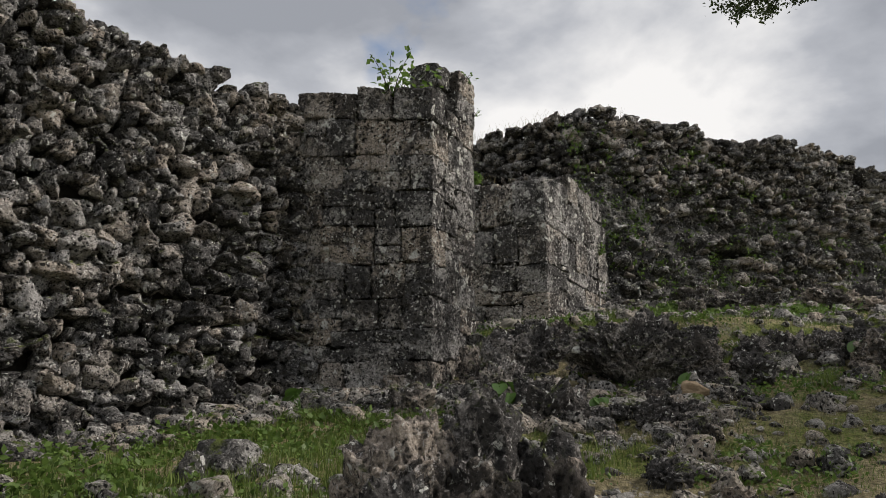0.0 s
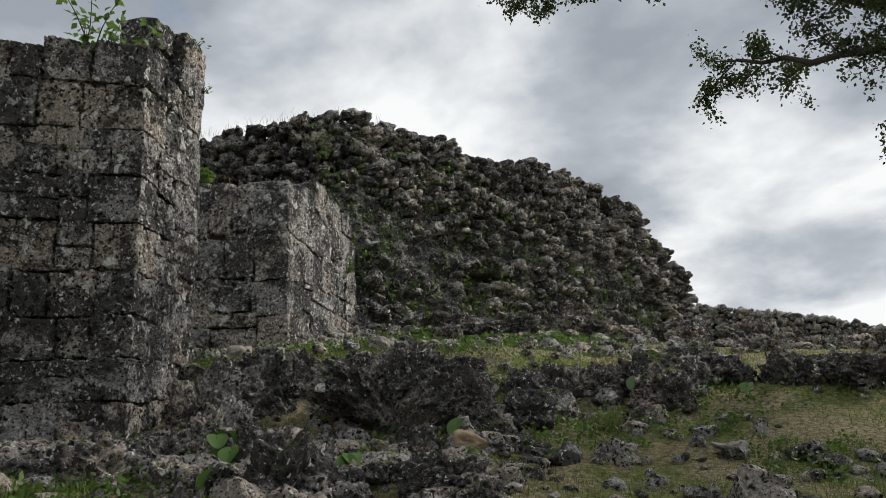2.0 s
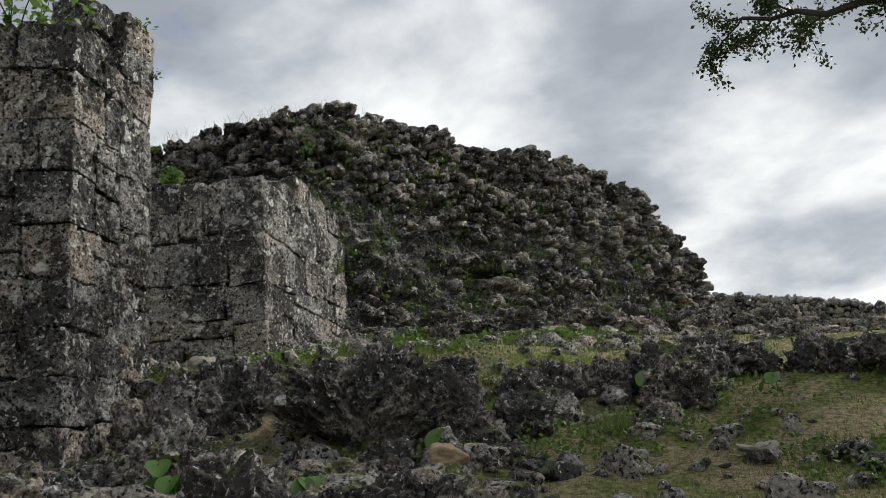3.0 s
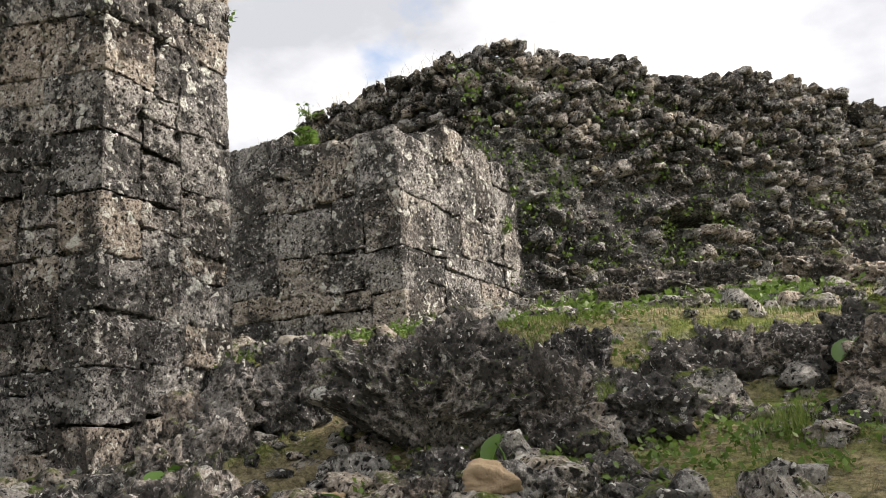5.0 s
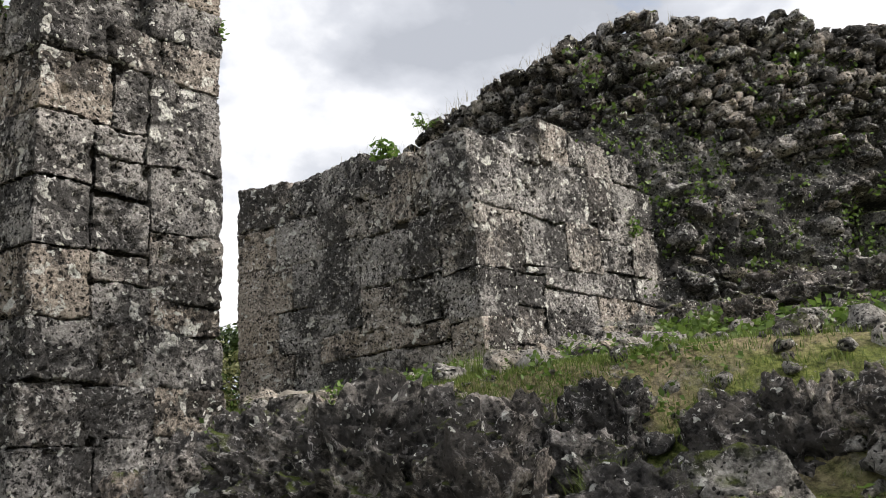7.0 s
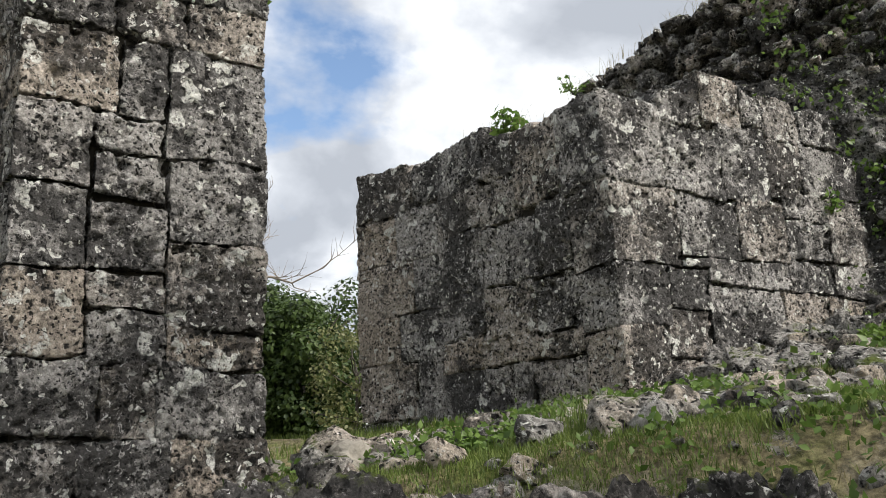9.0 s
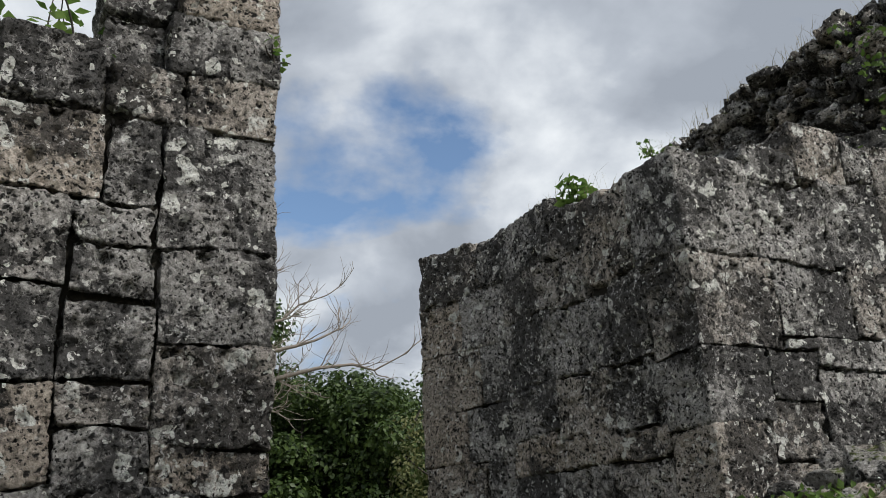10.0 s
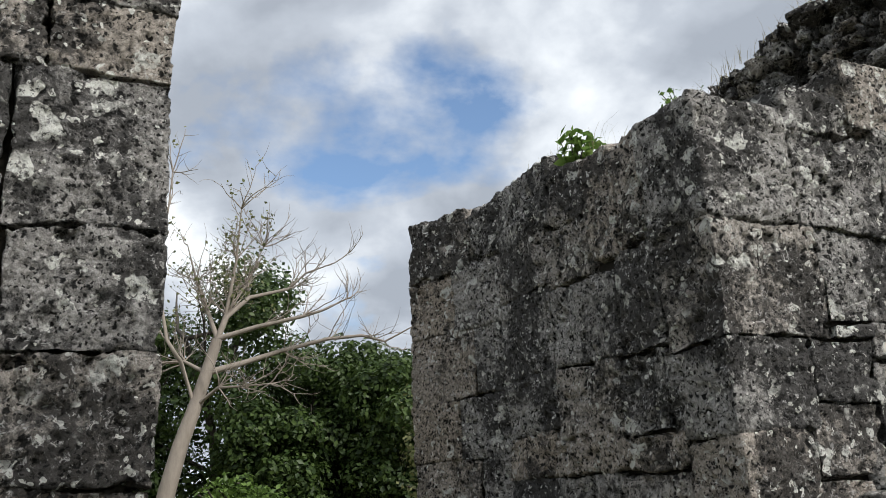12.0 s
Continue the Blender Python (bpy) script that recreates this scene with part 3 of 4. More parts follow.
def build_pillar():
    r = np.random.default_rng(3)
    A, B, I = np.array([-6.60, 7.28]), np.array([-7.03, 8.58]), np.array([-8.15, 6.72])
    U, W = (I - A) / np.linalg.norm(I - A), (B - A) / np.linalg.norm(B - A)
    ul, wl = np.linalg.norm(I - A), np.linalg.norm(B - A)
    wall = core_box("wall_gate_west", "gate pier of squared weathered limestone blocks with lichen", A, U, W, 0.09, ul + 0.2, 0.09, wl - 0.09, 1.4, 5.62)
    rise = 0.05
    # quoins at the near corner: bottom, top, reach along the long face, reach along the narrow face
    quoins = [(1.75, 2.15, 0.5, 0.42), (2.15, 2.52, 0.3, 0.36), (2.52, 2.885, 0.37, 0.43), (2.885, 3.255, 0.37, 0.37), (3.255, 3.67, 0.36, 0.465), (3.67, 4.105, 0.42, 0.385),
              (4.105, 4.535, 0.5, 0.385), (4.535, 4.975, 0.30, 0.395), (4.975, 5.43, 0.62, 0.505), (5.43, 5.86, 0.55, 0.49)]
    for k, (z0, z1, cu, cw) in enumerate(quoins):
        top = k == len(quoins) - 1
        out = 0.12 * sstep(3.6, 1.9, z0)
        ashlar_block(A, U, W, -0.3 * out, cu, -out, cw, z0, z1, wall, r, 0.019, worn_top=top, tilt=rise)
        for a, b in course(r, cu, ul + 0.25, 0.26, 0.52):
            depth = -out + (0.0 if a < 0.9 else r.uniform(-0.015, 0.02))
            if r.random() < 0.5 and not top:
                zm = z0 + (z1 - z0) * r.uniform(0.38, 0.62)
                ashlar_block(A, U, W, a, b, depth, 0.35, z0, zm, wall, r, (0.022, 0.12, 0.022), tilt=rise)
                ashlar_block(A, U, W, a, b, depth, 0.35, zm, z1, wall, r, (0.022, 0.12, 0.022), tilt=rise)
            else:
                ashlar_block(A, U, W, a, b, depth, 0.35, z0, z1 + (r.normal(0, 0.04) if top else 0), wall, r, (0.022, 0.10, 0.022), worn_top=top, tilt=rise)
    # the smaller middle stones of the narrow face: bottom, top, and where they begin and end across it
    middle = [(1.75, 2.2, 0.42, 0.8), (2.2, 2.56, 0.36, 0.76), (2.56, 2.93, 0.43, 0.80), (2.93, 3.25, 0.37, 0.84), (3.25, 3.61, 0.465, 0.76), (3.61, 3.895, 0.385, 0.78), (3.895, 4.105, 0.385, 0.79),
              (4.105, 4.51, 0.385, 0.795), (4.51, 4.785, 0.395, 0.79), (4.785, 4.975, 0.395, 0.77), (4.975, 5.43, 0.505, 0.76), (5.43, 5.76, 0.495, 0.88)]
    for k, (z0, z1, w0, w1) in enumerate(middle):
        ashlar_block(A, U, W, r.uniform(-0.004, 0.012), 0.5, w0, w1, z0, z1, wall, r, (0.10, 0.018, 0.018), wear=1.25, worn_top=k == len(middle) - 1)
    # large stones at the opening
    jamb = [(1.75, 2.3, 0.80), (2.3, 2.62, 0.76), (2.62, 2.95, 0.80), (2.95, 3.265, 0.84), (3.265, 3.62, 0.76), (3.62, 3.835, 0.79), (3.835, 4.285, 0.80), (4.285, 4.775, 0.795), (4.775, 5.44, 0.775), (5.44, 5.76, 0.88), (5.76, 6.1, 0.80), (6.1, 6.42, 0.84)]
    for k, (z0, z1, w0) in enumerate(jamb):
        cu = (0.75 if k % 2 else 0.55) if z0 < 5.7 else 0.5
        if z0 > 5.7:
            ashlar_block(A, U, W, 0.12, 0.55, 0.46, w0, z0, z1, wall, r, 0.025, worn_top=k == len(jamb) - 1)
        ashlar_block(A, U, W, r.uniform(-0.004, 0.008), cu, w0, wl, z0, z1, wall, r, (0.05, 0.018, 0.018) if z0 < 5.7 else 0.022, wear=1.4 if z0 < 3.9 else 1.0, worn_top=k == len(jamb) - 1)
        for a, b in course(r, cu, ul + 0.2, 0.5, 0.8):
            if z0 < 5.4:
                ashlar_block(A, U, W, a, b, wl - 0.4, wl, z0, z1, wall, r, 0.08)
    return wall


def build_gate_block():
    r = np.random.default_rng(5)
    C, S, E = np.array([-7.74, 11.26]), np.array([-10.28, 10.62]), np.array([-8.55, 14.5])
    U, W = (S - C) / np.linalg.norm(S - C), (E - C) / np.linalg.norm(E - C)
    ul, wl = np.linalg.norm(S - C), np.linalg.norm(E - C)
    wall = core_box("wall_gate_east", "low gate flank of large pitted limestone blocks", C, U, W, 0.09, ul - 0.1, 0.09, wl, 2.6, 5.72)
    for z0, z1, cu, cw in ((2.75, 3.3, 0.6, 0.4), (3.3, 3.985, 0.45, 0.47), (3.985, 4.48, 0.55, 0.55), (4.48, 5.145, 0.50, 0.75), (5.145, 5.87, 0.58, 0.67)):
        ashlar_block(C, U, W, 0, cu, 0, cw, z0, z1, wall, r, 0.019, worn_top=z0 > 5)
    # the outer face: begin and end along it, bottom and top
    lower = ((0.47, 1.0, 3.2, 3.73), (0.5, 1.02, 3.73, 4.12), (0.56, 1.03, 4.12, 4.5), (0.76, 1.1, 4.5, 4.61), (1.0, 1.35, 3.3, 3.62), (1.35, 2.0, 3.3, 3.62), (1.02, 1.95, 3.62, 4.36), (1.03, 1.72, 4.36, 4.61),
             (1.72, 2.1, 4.36, 4.65), (1.95, 2.6, 3.6, 4.36), (2.1, 2.75, 4.36, 4.67), (2.6, 3.4, 3.6, 4.36), (2.75, 3.4, 4.36, 4.67))
    upper = ((0.75, 1.5, 4.61, 5.13), (1.5, 2.15, 4.62, 5.2), (2.15, 2.78, 4.67, 5.05), (2.15, 2.8, 5.05, 5.32), (2.78, 3.4, 4.67, 5.32), (0.67, 1.38, 5.13, 5.74), (1.38, 2.0, 5.16, 5.84), (2.0, 2.5, 5.24, 5.78), (2.5, 3.4, 5.32, 5.81),
             (0.66, 1.2, 5.74, 6.05), (1.2, 1.72, 5.8, 6.3), (1.72, 2.04, 5.84, 6.23), (2.04, 2.55, 5.78, 6.25), (2.55, 3.1, 5.81, 6.2))
    for a, b, z0, z1 in lower + upper:
        ashlar_block(C, U, W, r.uniform(-0.006, 0.012), 0.4, a, b, z0, z1, wall, r, (0.10, 0.02, 0.02), wear=1.1, worn_top=z1 > 5.9)
    # the face in the passage
    passage = ((0.6, 2.45, 2.8, 3.2), (0.45, 1.1, 3.2, 3.86), (1.1, 1.75, 3.2, 3.88), (1.75, 2.47, 3.2, 3.88), (0.45, 1.0, 3.86, 4.06), (1.0, 1.8, 3.88, 4.12), (1.8, 2.47, 3.88, 4.2), (0.55, 1.0, 4.06, 4.55), (1.0, 1.75, 4.12, 4.58), (1.75, 2.47, 4.2, 4.6),
               (0.5, 0.93, 4.55, 5.22), (0.93, 1.75, 4.58, 5.13), (1.75, 2.47, 4.6, 5.2), (0.58, 0.84, 5.22, 5.87), (0.84, 1.18, 5.2, 5.92), (1.18, 1.75, 5.13, 5.55), (1.18, 1.64, 5.55, 5.98), (1.75, 2.47, 5.2, 5.62), (1.64, 2.47, 5.6, 6.14))
    for a, b, z0, z1 in passage:
        ashlar_block(C, U, W, a, b, r.uniform(-0.004, 0.008), 0.4, z0, z1, wall, r, (0.02, 0.1, 0.02), worn_top=z1 > 5.86)
    # the farther length of the flank, turned towards the court
    S2, T = np.array([-10.16, 10.78]), np.array([-11.27, 10.07])
    U2 = (T - S2) / np.linalg.norm(T - S2)
    W2 = np.array([U2[1], -U2[0]])
    if W2[1] < 0:
        W2 = -W2
    l2 = np.linalg.norm(T - S2)
    far = core_box("wall_gate_inner", "inner gate flank of coursed dark limestone blocks", S2, U2, W2, 0.1, l2 - 0.1, 0.1, 1.5, 2.8, 5.75)
    zs = [2.95, 3.5, 4.1, 4.57, 5.15, 5.67, 6.2]
    for k, (z0, z1) in enumerate(zip(zs[:-1], zs[1:])):
        top = k == len(zs) - 2
        for a, b in [(0, 0.5), (0.5, l2)] if k % 2 else [(0, 0.72), (0.72, l2)]:
            ashlar_block(S2, U2, W2, a, b, 0, 0.5, z0, z1 + (0.03 if top and a > 0 else 0), far, r, 0.024, worn_top=top)
        for a, b in course(r, 0.5, 1.6, 0.4, 0.7):
            ashlar_block(S2, U2, W2, l2 - 0.4, l2, a, b, z0, z1, far, r, 0.06)


build_pillar()
build_gate_block()


# ---- rocks ----
def karst_shape(size, seed, sub, rough=1.0, under=0.0):
    """A pitted, craggy rock that fills the given size."""
    v, f = ICO[sub]
    sz = np.array(size) / 2
    g = np.random.default_rng(300 + seed)
    b = v / (np.abs(v) ** 2.8).sum(1, keepdims=True) ** (1 / 2.8)
    for _ in range(3):
        n = g.normal(size=3)
        n /= np.linalg.norm(n)
        b = b - np.clip(b @ n - g.uniform(0.6, 0.9), 0, 9)[:, None] * n
    q = v * sz + seed * 3.3
    d = 1 + 0.34 * fbm(v * 1.3 + seed * 7.7, 3, seed)
    q = q + 0.06 * np.stack([fbm(q * 4.0, 2, seed + k) for k in (51, 52, 53)], 1)
    # scalloped by solution: rounded hollows that meet in sharp ridges, at three sizes
    rel = 0.12 * fbm(q * 2.2, 3, seed + 3, 0.55) + 0.03 * fbm(q * 9.0, 3, seed + 5, 0.7)
    rel = rel + 0.24 * np.minimum(worley(q * (4.2, 4.2, 5.4), seed + 9), 0.9) ** 2 + 0.24 * worley(q * 8.5, seed + 13) ** 2 + 0.12 * worley(q * 17.0, seed + 17) ** 2
    rel = rel - 0.55 * np.clip(0.38 - worley(q * 6.0, seed + 19), 0, 1) - 0.3 * np.clip(0.40 - worley(q * 12.0, seed + 23), 0, 1)
    w = b * d[:, None] * sz + v * (rough * rel[:, None])
    w[:, :2] *= (1 - under * sstep(0.3, -0.7, w[:, 2] / sz[2]))[:, None]
    lo, hi = w.min(0), w.max(0)
    return (w - (lo + hi) / 2) * (np.array(size) / (hi - lo)), f


def boulder(at, size, yaw, seed, sub, label, mat=None, tilt=(0, 0), under=0.0):
    """A rock whose crest lies at the given height."""
    v, f = karst_shape(size, seed, sub, 1.0, under)
    ob = part("boulder", mesh_from("boulder", v, f, mat or M_KARST), at=pose(at[0], at[1], at[2] - size[2] / 2, tilt[0], tilt[1], yaw))
    return tagged(ob, label, "rock", group="rocks on the slope")


def build_boulders():
    L1 = "craggy dark karst boulder with deep pits and moss"
    boulder((-4.8, 8.48, 3.08), (1.62, 1.3, 1.3), 46, 1, 7, "large undercut karst boulder, black, pitted and mossy", under=0.85, tilt=(0, 7))
    edge = [(-6.0, 8.45), (-5.75, 8.85), (-5.35, 9.2), (-5.05, 9.6), (-4.7, 9.95), (-4.3, 10.3), (-3.9, 10.75)]
    for k, (x, y) in enumerate(edge):
        boulder((x, y, 3.04 - 0.045 * max(0, k - 2) + 0.06 * math.sin(k * 2.1)), (0.75, 0.6, 0.95), 35 + 25 * k, 60 + k, 6, "craggy dark karst ledge below the turf", under=0.2)
    boulder((-4.12, 8.72, 2.76), (0.75, 0.7, 0.8), 30, 2, 6, "pale-topped pitted karst rock beside the large boulder")
    boulder((-3.72, 10.15, 2.93), (1.05, 0.85, 0.95), 40, 3, 6, L1)
    boulder((-3.5, 9.6, 2.46), (0.6, 0.42, 0.42), 25, 12, 5, "low dark rock in front of a craggy boulder")
    boulder((-2.75, 10.55, 2.98), (1.0, 0.85, 0.9), 40, 4, 5, L1)
    boulder((-2.95, 3.05, 1.72), (0.85, 0.75, 1.5), 15, 5, 6, "jagged dark karst rock rising from the grass")
    boulder((-2.72, 3.42, 1.84), (0.6, 0.55, 1.4), 75, 6, 6, "jagged dark karst pinnacle among grass and herbs")
    for k, (x, y, z, w) in enumerate(((-3.2, 2.95, 1.50, 0.5), (-2.75, 2.75, 1.42, 0.55), (-2.5, 3.15, 1.5, 0.45), (-3.4, 3.5, 1.60, 0.5), (-3.05, 3.75, 1.84, 0.65), (-2.6, 3.75, 1.66, 0.6), (-2.35, 3.45, 1.5, 0.5))):
        boulder((x, y, z), (w, w * 0.9, 1.1), 40 * k, 80 + k, 5, "jagged dark karst rock rising from the grass")
    boulder((-4.6, 6.75, 2.22), (0.75, 0.6, 0.9), 20, 9, 5, L1)
    boulder((-5.4, 6.55, 2.05), (0.8, 0.5, 0.7), -10, 10, 5, "low rubbly limestone rock at the foot of the pier")
    boulder((-6.1, 6.35, 2.15), (0.7, 0.45, 0.6), 12, 11, 5, "fallen pale limestone block against the pier")
    for k, (x, y, z, w) in enumerate(((-6.25, 8.1, 2.95, 0.6), (-5.95, 7.7, 2.6, 0.55), (-6.45, 7.85, 2.75, 0.45), (-6.1, 8.45, 3.05, 0.55), (-5.75, 7.3, 2.4, 0.5), (-5.3, 7.25, 2.3, 0.4))):
        boulder((x, y, z), (w, w * 0.85, 0.9), 33 * k, 100 + k, 5, "mossy limestone rock below the gate pier")
    # outcrops strung along the ledge, up to the rampart
    r = np.random.default_rng(21)
    shapes = [mesh_from("boulder", *karst_shape((1, 1, 0.8), 30 + k, 5), M_KARST) for k in range(8)]
    def strew(x, y, size, lift, label):
        k = int(r.integers(8))
        sc = size * r.uniform(0.8, 1.25, 3)
        m = pose(x, y, gz(x, y) + lift * size, r.normal(0, 8), r.normal(0, 8), r.uniform(0, 360)) @ Matrix.Diagonal((*sc, 1))
        tagged(part("boulder", shapes[k], at=m), label, "rock", group="rocks on the slope")
    line = [(-4.5, 9.5), (-3.2, 10.2), (-2.0, 11.0), (-0.6, 11.6), (1.2, 12.2), (3.2, 12.6)]
    for k in range(26):
        a = r.uniform(0, len(line) - 1.001)
        i, t = int(a), a % 1
        x, y = (line[i][c] * (1 - t) + line[i + 1][c] * t for c in (0, 1))
        strew(x + r.normal(0, 0.25), y + r.normal(0, 0.35), r.uniform(0.35, 0.75), 0.16, L1)
    for k in range(22):
        t = r.uniform(0, 0.75)
        strew(-6.4 + 6.5 * t + r.normal(0, 0.4), 13.6 + 7.5 * t + r.normal(0, 0.6), r.uniform(0.4, 0.9), 0.15, "rough grey outcrop at the foot of the rampart")
    for k in range(14):
        strew(r.uniform(-2.2, 6.0), r.uniform(13.5, 19.5), r.uniform(0.35, 0.75), 0.02, "dark weathered outcrop in the turf")
    for k in range(12):
        strew(r.uniform(-4.6, -3.2), r.uniform(6.4, 8.0), r.uniform(0.2, 0.42), 0.12, "small rough limestone rock among herbs")
    for x, y, sz in ((-1.6, 3.9, 0.25), (-1.2, 4.4, 0.22), (-0.8, 4.0, 0.28), (-1.9, 4.9, 0.4), (-1.5, 5.6, 0.3), (-2.3, 5.3, 0.35), (-2.9, 5.6, 0.4), (-0.4, 4.8, 0.3), (-3.6, 4.4, 0.3), (-4.2, 3.9, 0.3)):
        strew(x, y, sz, 0.12, "rough grey limestone rock in the grass")


build_boulders()


def tinted(name, a, b):
    k = Mat(name)
    n = k.noise(14.0, 8, 0.7)
    k.bump((n, 0.8, 0.03), (k.noise(60.0, 5, 0.7), 0.6, 0.01))
    return k.done(k.mix(n, a, b), 0.95, 0.15)


M_TAN = tinted("tan_limestone", (0.16, 0.11, 0.07), (0.38, 0.30, 0.20))
M_WHITE = tinted("bleached_limestone", (0.13, 0.12, 0.10), (0.40, 0.37, 0.32))


def build_loose_stones():
    boulder((-3.62, 7.62, 2.16), (0.26, 0.2, 0.18), 20, 41, 4, "tan limestone fragment, freshly broken", M_TAN)
    boulder((-4.60, 7.50, 2.05), (0.22, 0.2, 0.2), 70, 42, 4, "orange-brown stone among the rocks", M_TAN)
    boulder((-1.94, 8.88, 2.02), (0.3, 0.22, 0.12), 5, 43, 4, "flat bleached limestone slab in the turf", M_WHITE)
    boulder((-6.75, 8.95, 3.22), (0.5, 0.35, 0.35), 15, 44, 4, "pale sill stone at the foot of the gate pier", M_WHITE)
    r = np.random.default_rng(33)
    x, y = r.uniform(-7.5, 4.5, 9000), r.uniform(1.0, 16, 9000)
    keep = fbm(np.stack([x * 0.6, y * 0.6, 0 * x], 1), 3, 77) > r.uniform(-0.35, 0.35, 9000)
    x, y = x[keep][:3000], y[keep][:3000]
    sz = np.minimum(0.40, 0.05 + r.exponential(0.065, len(x)))
    def band(n, x0, x1, y0, y1, a, b):
        t = r.uniform(0, 1, n)
        return x0 + (x1 - x0) * t, y0 + (y1 - y0) * t, r.uniform(a, b, n)
    for bx, by, bs in (band(160, -7.6, -7.4, 2.5, 6.7, 0.1, 0.3), band(130, -6.0, -7.4, 6.75, 6.45, 0.08, 0.32), band(150, -7.4, -5.4, 9.2, 11.0, 0.05, 0.22), band(70, -7.4, -8.2, 12.0, 14.6, 0.15, 0.35), band(120, -4.9, -3.3, 6.6, 8.2, 0.08, 0.3)):
        x, y, sz = np.append(x, bx + r.normal(0, 0.25, len(bx))), np.append(y, by + r.normal(0, 0.25, len(bx))), np.append(sz, bs)
    z = gz(x, y) + sz * 0.12
    items = [(int(r.integers(12)) + (12 if sz[k] > 0.19 else 0), rot_z(r.uniform(0, 6.3)) @ np.diag(sz[k] * r.uniform(0.35, 0.65, 3) * (1, 1, 0.75)), np.array([x[k], y[k], z[k]])) for k in range(len(x))]
    ob = new("loose_stones", joined("loose_stones", items, M_LOOSE, STONES_LOW + STONES))
    tagged(ob, "scattered grey limestone rubble lying in thin turf", "stones", kind="stuff")


build_loose_stones()


# ---- plants ----
def blades(name, pts, height, width, mat, label, cat, seed, per=7, spread=0.05):
    """Tufts of bent blades; each blade has two quads' length and a tip."""
    r = np.random.default_rng(seed)
    n = len(pts) * per
    base = np.repeat(pts, per, 0) + np.concatenate([r.normal(0, spread, (n, 2)), np.zeros((n, 1))], 1)
    base[:, 2] -= 0.01
    a = r.uniform(0, 2 * math.pi, n)
    h = height * r.uniform(0.5, 1.25, n)
    lean = r.uniform(0.15, 0.8, n) * h
    d = np.stack([np.cos(a), np.sin(a), np.zeros(n)], 1)
    sdir = np.stack([-np.sin(a), np.cos(a), np.zeros(n)], 1) * (width * r.uniform(0.6, 1.2, n))[:, None]
    up = np.array([0, 0, 1.0])
    mid = base + up * (h * 0.6)[:, None] + d * (lean * 0.35)[:, None]
    tip = base + up * h[:, None] * 0.95 + d * lean[:, None]
    V = np.stack([base - sdir, base + sdir, mid + sdir * 0.7, mid - sdir * 0.7, tip + sdir * 0.08, tip - sdir * 0.08], 1).reshape(-1, 3)
    if height < 0.1:
        V = np.stack([base - sdir, base + sdir, tip + sdir * 0.15, tip - sdir * 0.15], 1).reshape(-1, 3)
        F = np.arange(n)[:, None] * 4 + [0, 1, 2, 3]
    else:
        i = np.arange(n)[:, None] * 6
        F = np.concatenate([i + [0, 1, 2, 3], i + [3, 2, 4, 5]], 0)
    ob = new(name, mesh_from(name, V, F, mat))
    return tagged(ob, label, cat, kind="stuff")


def leaf_cloud(pts, nrm, size, r, fold=0.25):
    """Pointed leaves with a folded midrib: arrays of vertices and quads."""
    n = len(pts)
    nrm = nrm / np.maximum(np.linalg.norm(nrm, axis=1, keepdims=True), 1e-6)
    t = r.normal(size=(n, 3))
    t -= (t * nrm).sum(1, keepdims=True) * nrm
    t /= np.linalg.norm(t, axis=1, keepdims=True)
    b = np.cross(nrm, t)
    L = (size * r.uniform(0.65, 1.3, n))[:, None]
    w = L * 0.32
    V = np.stack([pts, pts + t * L * 0.45 + b * w + nrm * L * fold * 0.3, pts + t * L, pts + t * L * 0.45 - b * w + nrm * L * fold * 0.3, pts + t * L * 0.5], 1).reshape(-1, 3)
    i = np.arange(n)[:, None] * 5
    F = np.concatenate([i + [0, 4, 2, 1], i + [0, 3, 2, 4]], 0)
    return V, F


def tube(path, radii, sides=7):
    path = np.array(path, float)
    n = len(path)
    V, F = [], []
    for k in range(n):
        d = path[min(k + 1, n - 1)] - path[max(k - 1, 0)]
        d /= np.linalg.norm(d)
        u = np.cross(d, (0.31, 0.17, 0.93) if abs(d[2]) < 0.9 else (1, 0, 0))
        u /= np.linalg.norm(u)
        w = np.cross(d, u)
        for a in np.arange(sides) * 2 * math.pi / sides:
            V.append(path[k] + radii[k] * (u * math.cos(a) + w * math.sin(a)))
    for k in range(n - 1):
        for a in range(sides):
            b = (a + 1) % sides
            F.append([k * sides + a, k * sides + b, (k + 1) * sides + b, (k + 1) * sides + a])
    return np.array(V), np.array(F)


def merge(parts):
    V, F, n = [], [], 0
    for v, f in parts:
        V.append(v); F.append(f + n); n += len(v)
    return np.concatenate(V), np.concatenate(F)


def wander(start, direction, length, steps, r, bend=0.25, lift=0.0):
    p, d = np.array(start, float), np.array(direction, float)
    d /= np.linalg.norm(d)
    out = [p.copy()]
    for _ in range(steps):
        d = d + r.normal(0, bend, 3) * 0.5 + np.array([0, 0, lift])
        d /= np.linalg.norm(d)
        p = p + d * length / steps
        out.append(p.copy())
    return np.array(out)


def twigs(paths, r, count, length, r0, bend=0.35, lift=0.03, start=0.3):
    """Side shoots off the given paths: returns tubes and their paths."""
    tubes, made = [], []
    for _ in range(count):
        base = paths[int(r.integers(len(paths)))]
        k = int(r.integers(max(1, int(len(base) * start)), len(base)))
        d = base[k] - base[k - 1]
        d = d / np.linalg.norm(d) + r.normal(0, 0.65, 3)
        w = wander(base[k], d, length * r.uniform(0.5, 1.2), 6, r, bend, lift)
        tubes.append(tube(w, np.linspace(r0, r0 * 0.3, len(w)), 5))
        made.append(w)
    return tubes, made


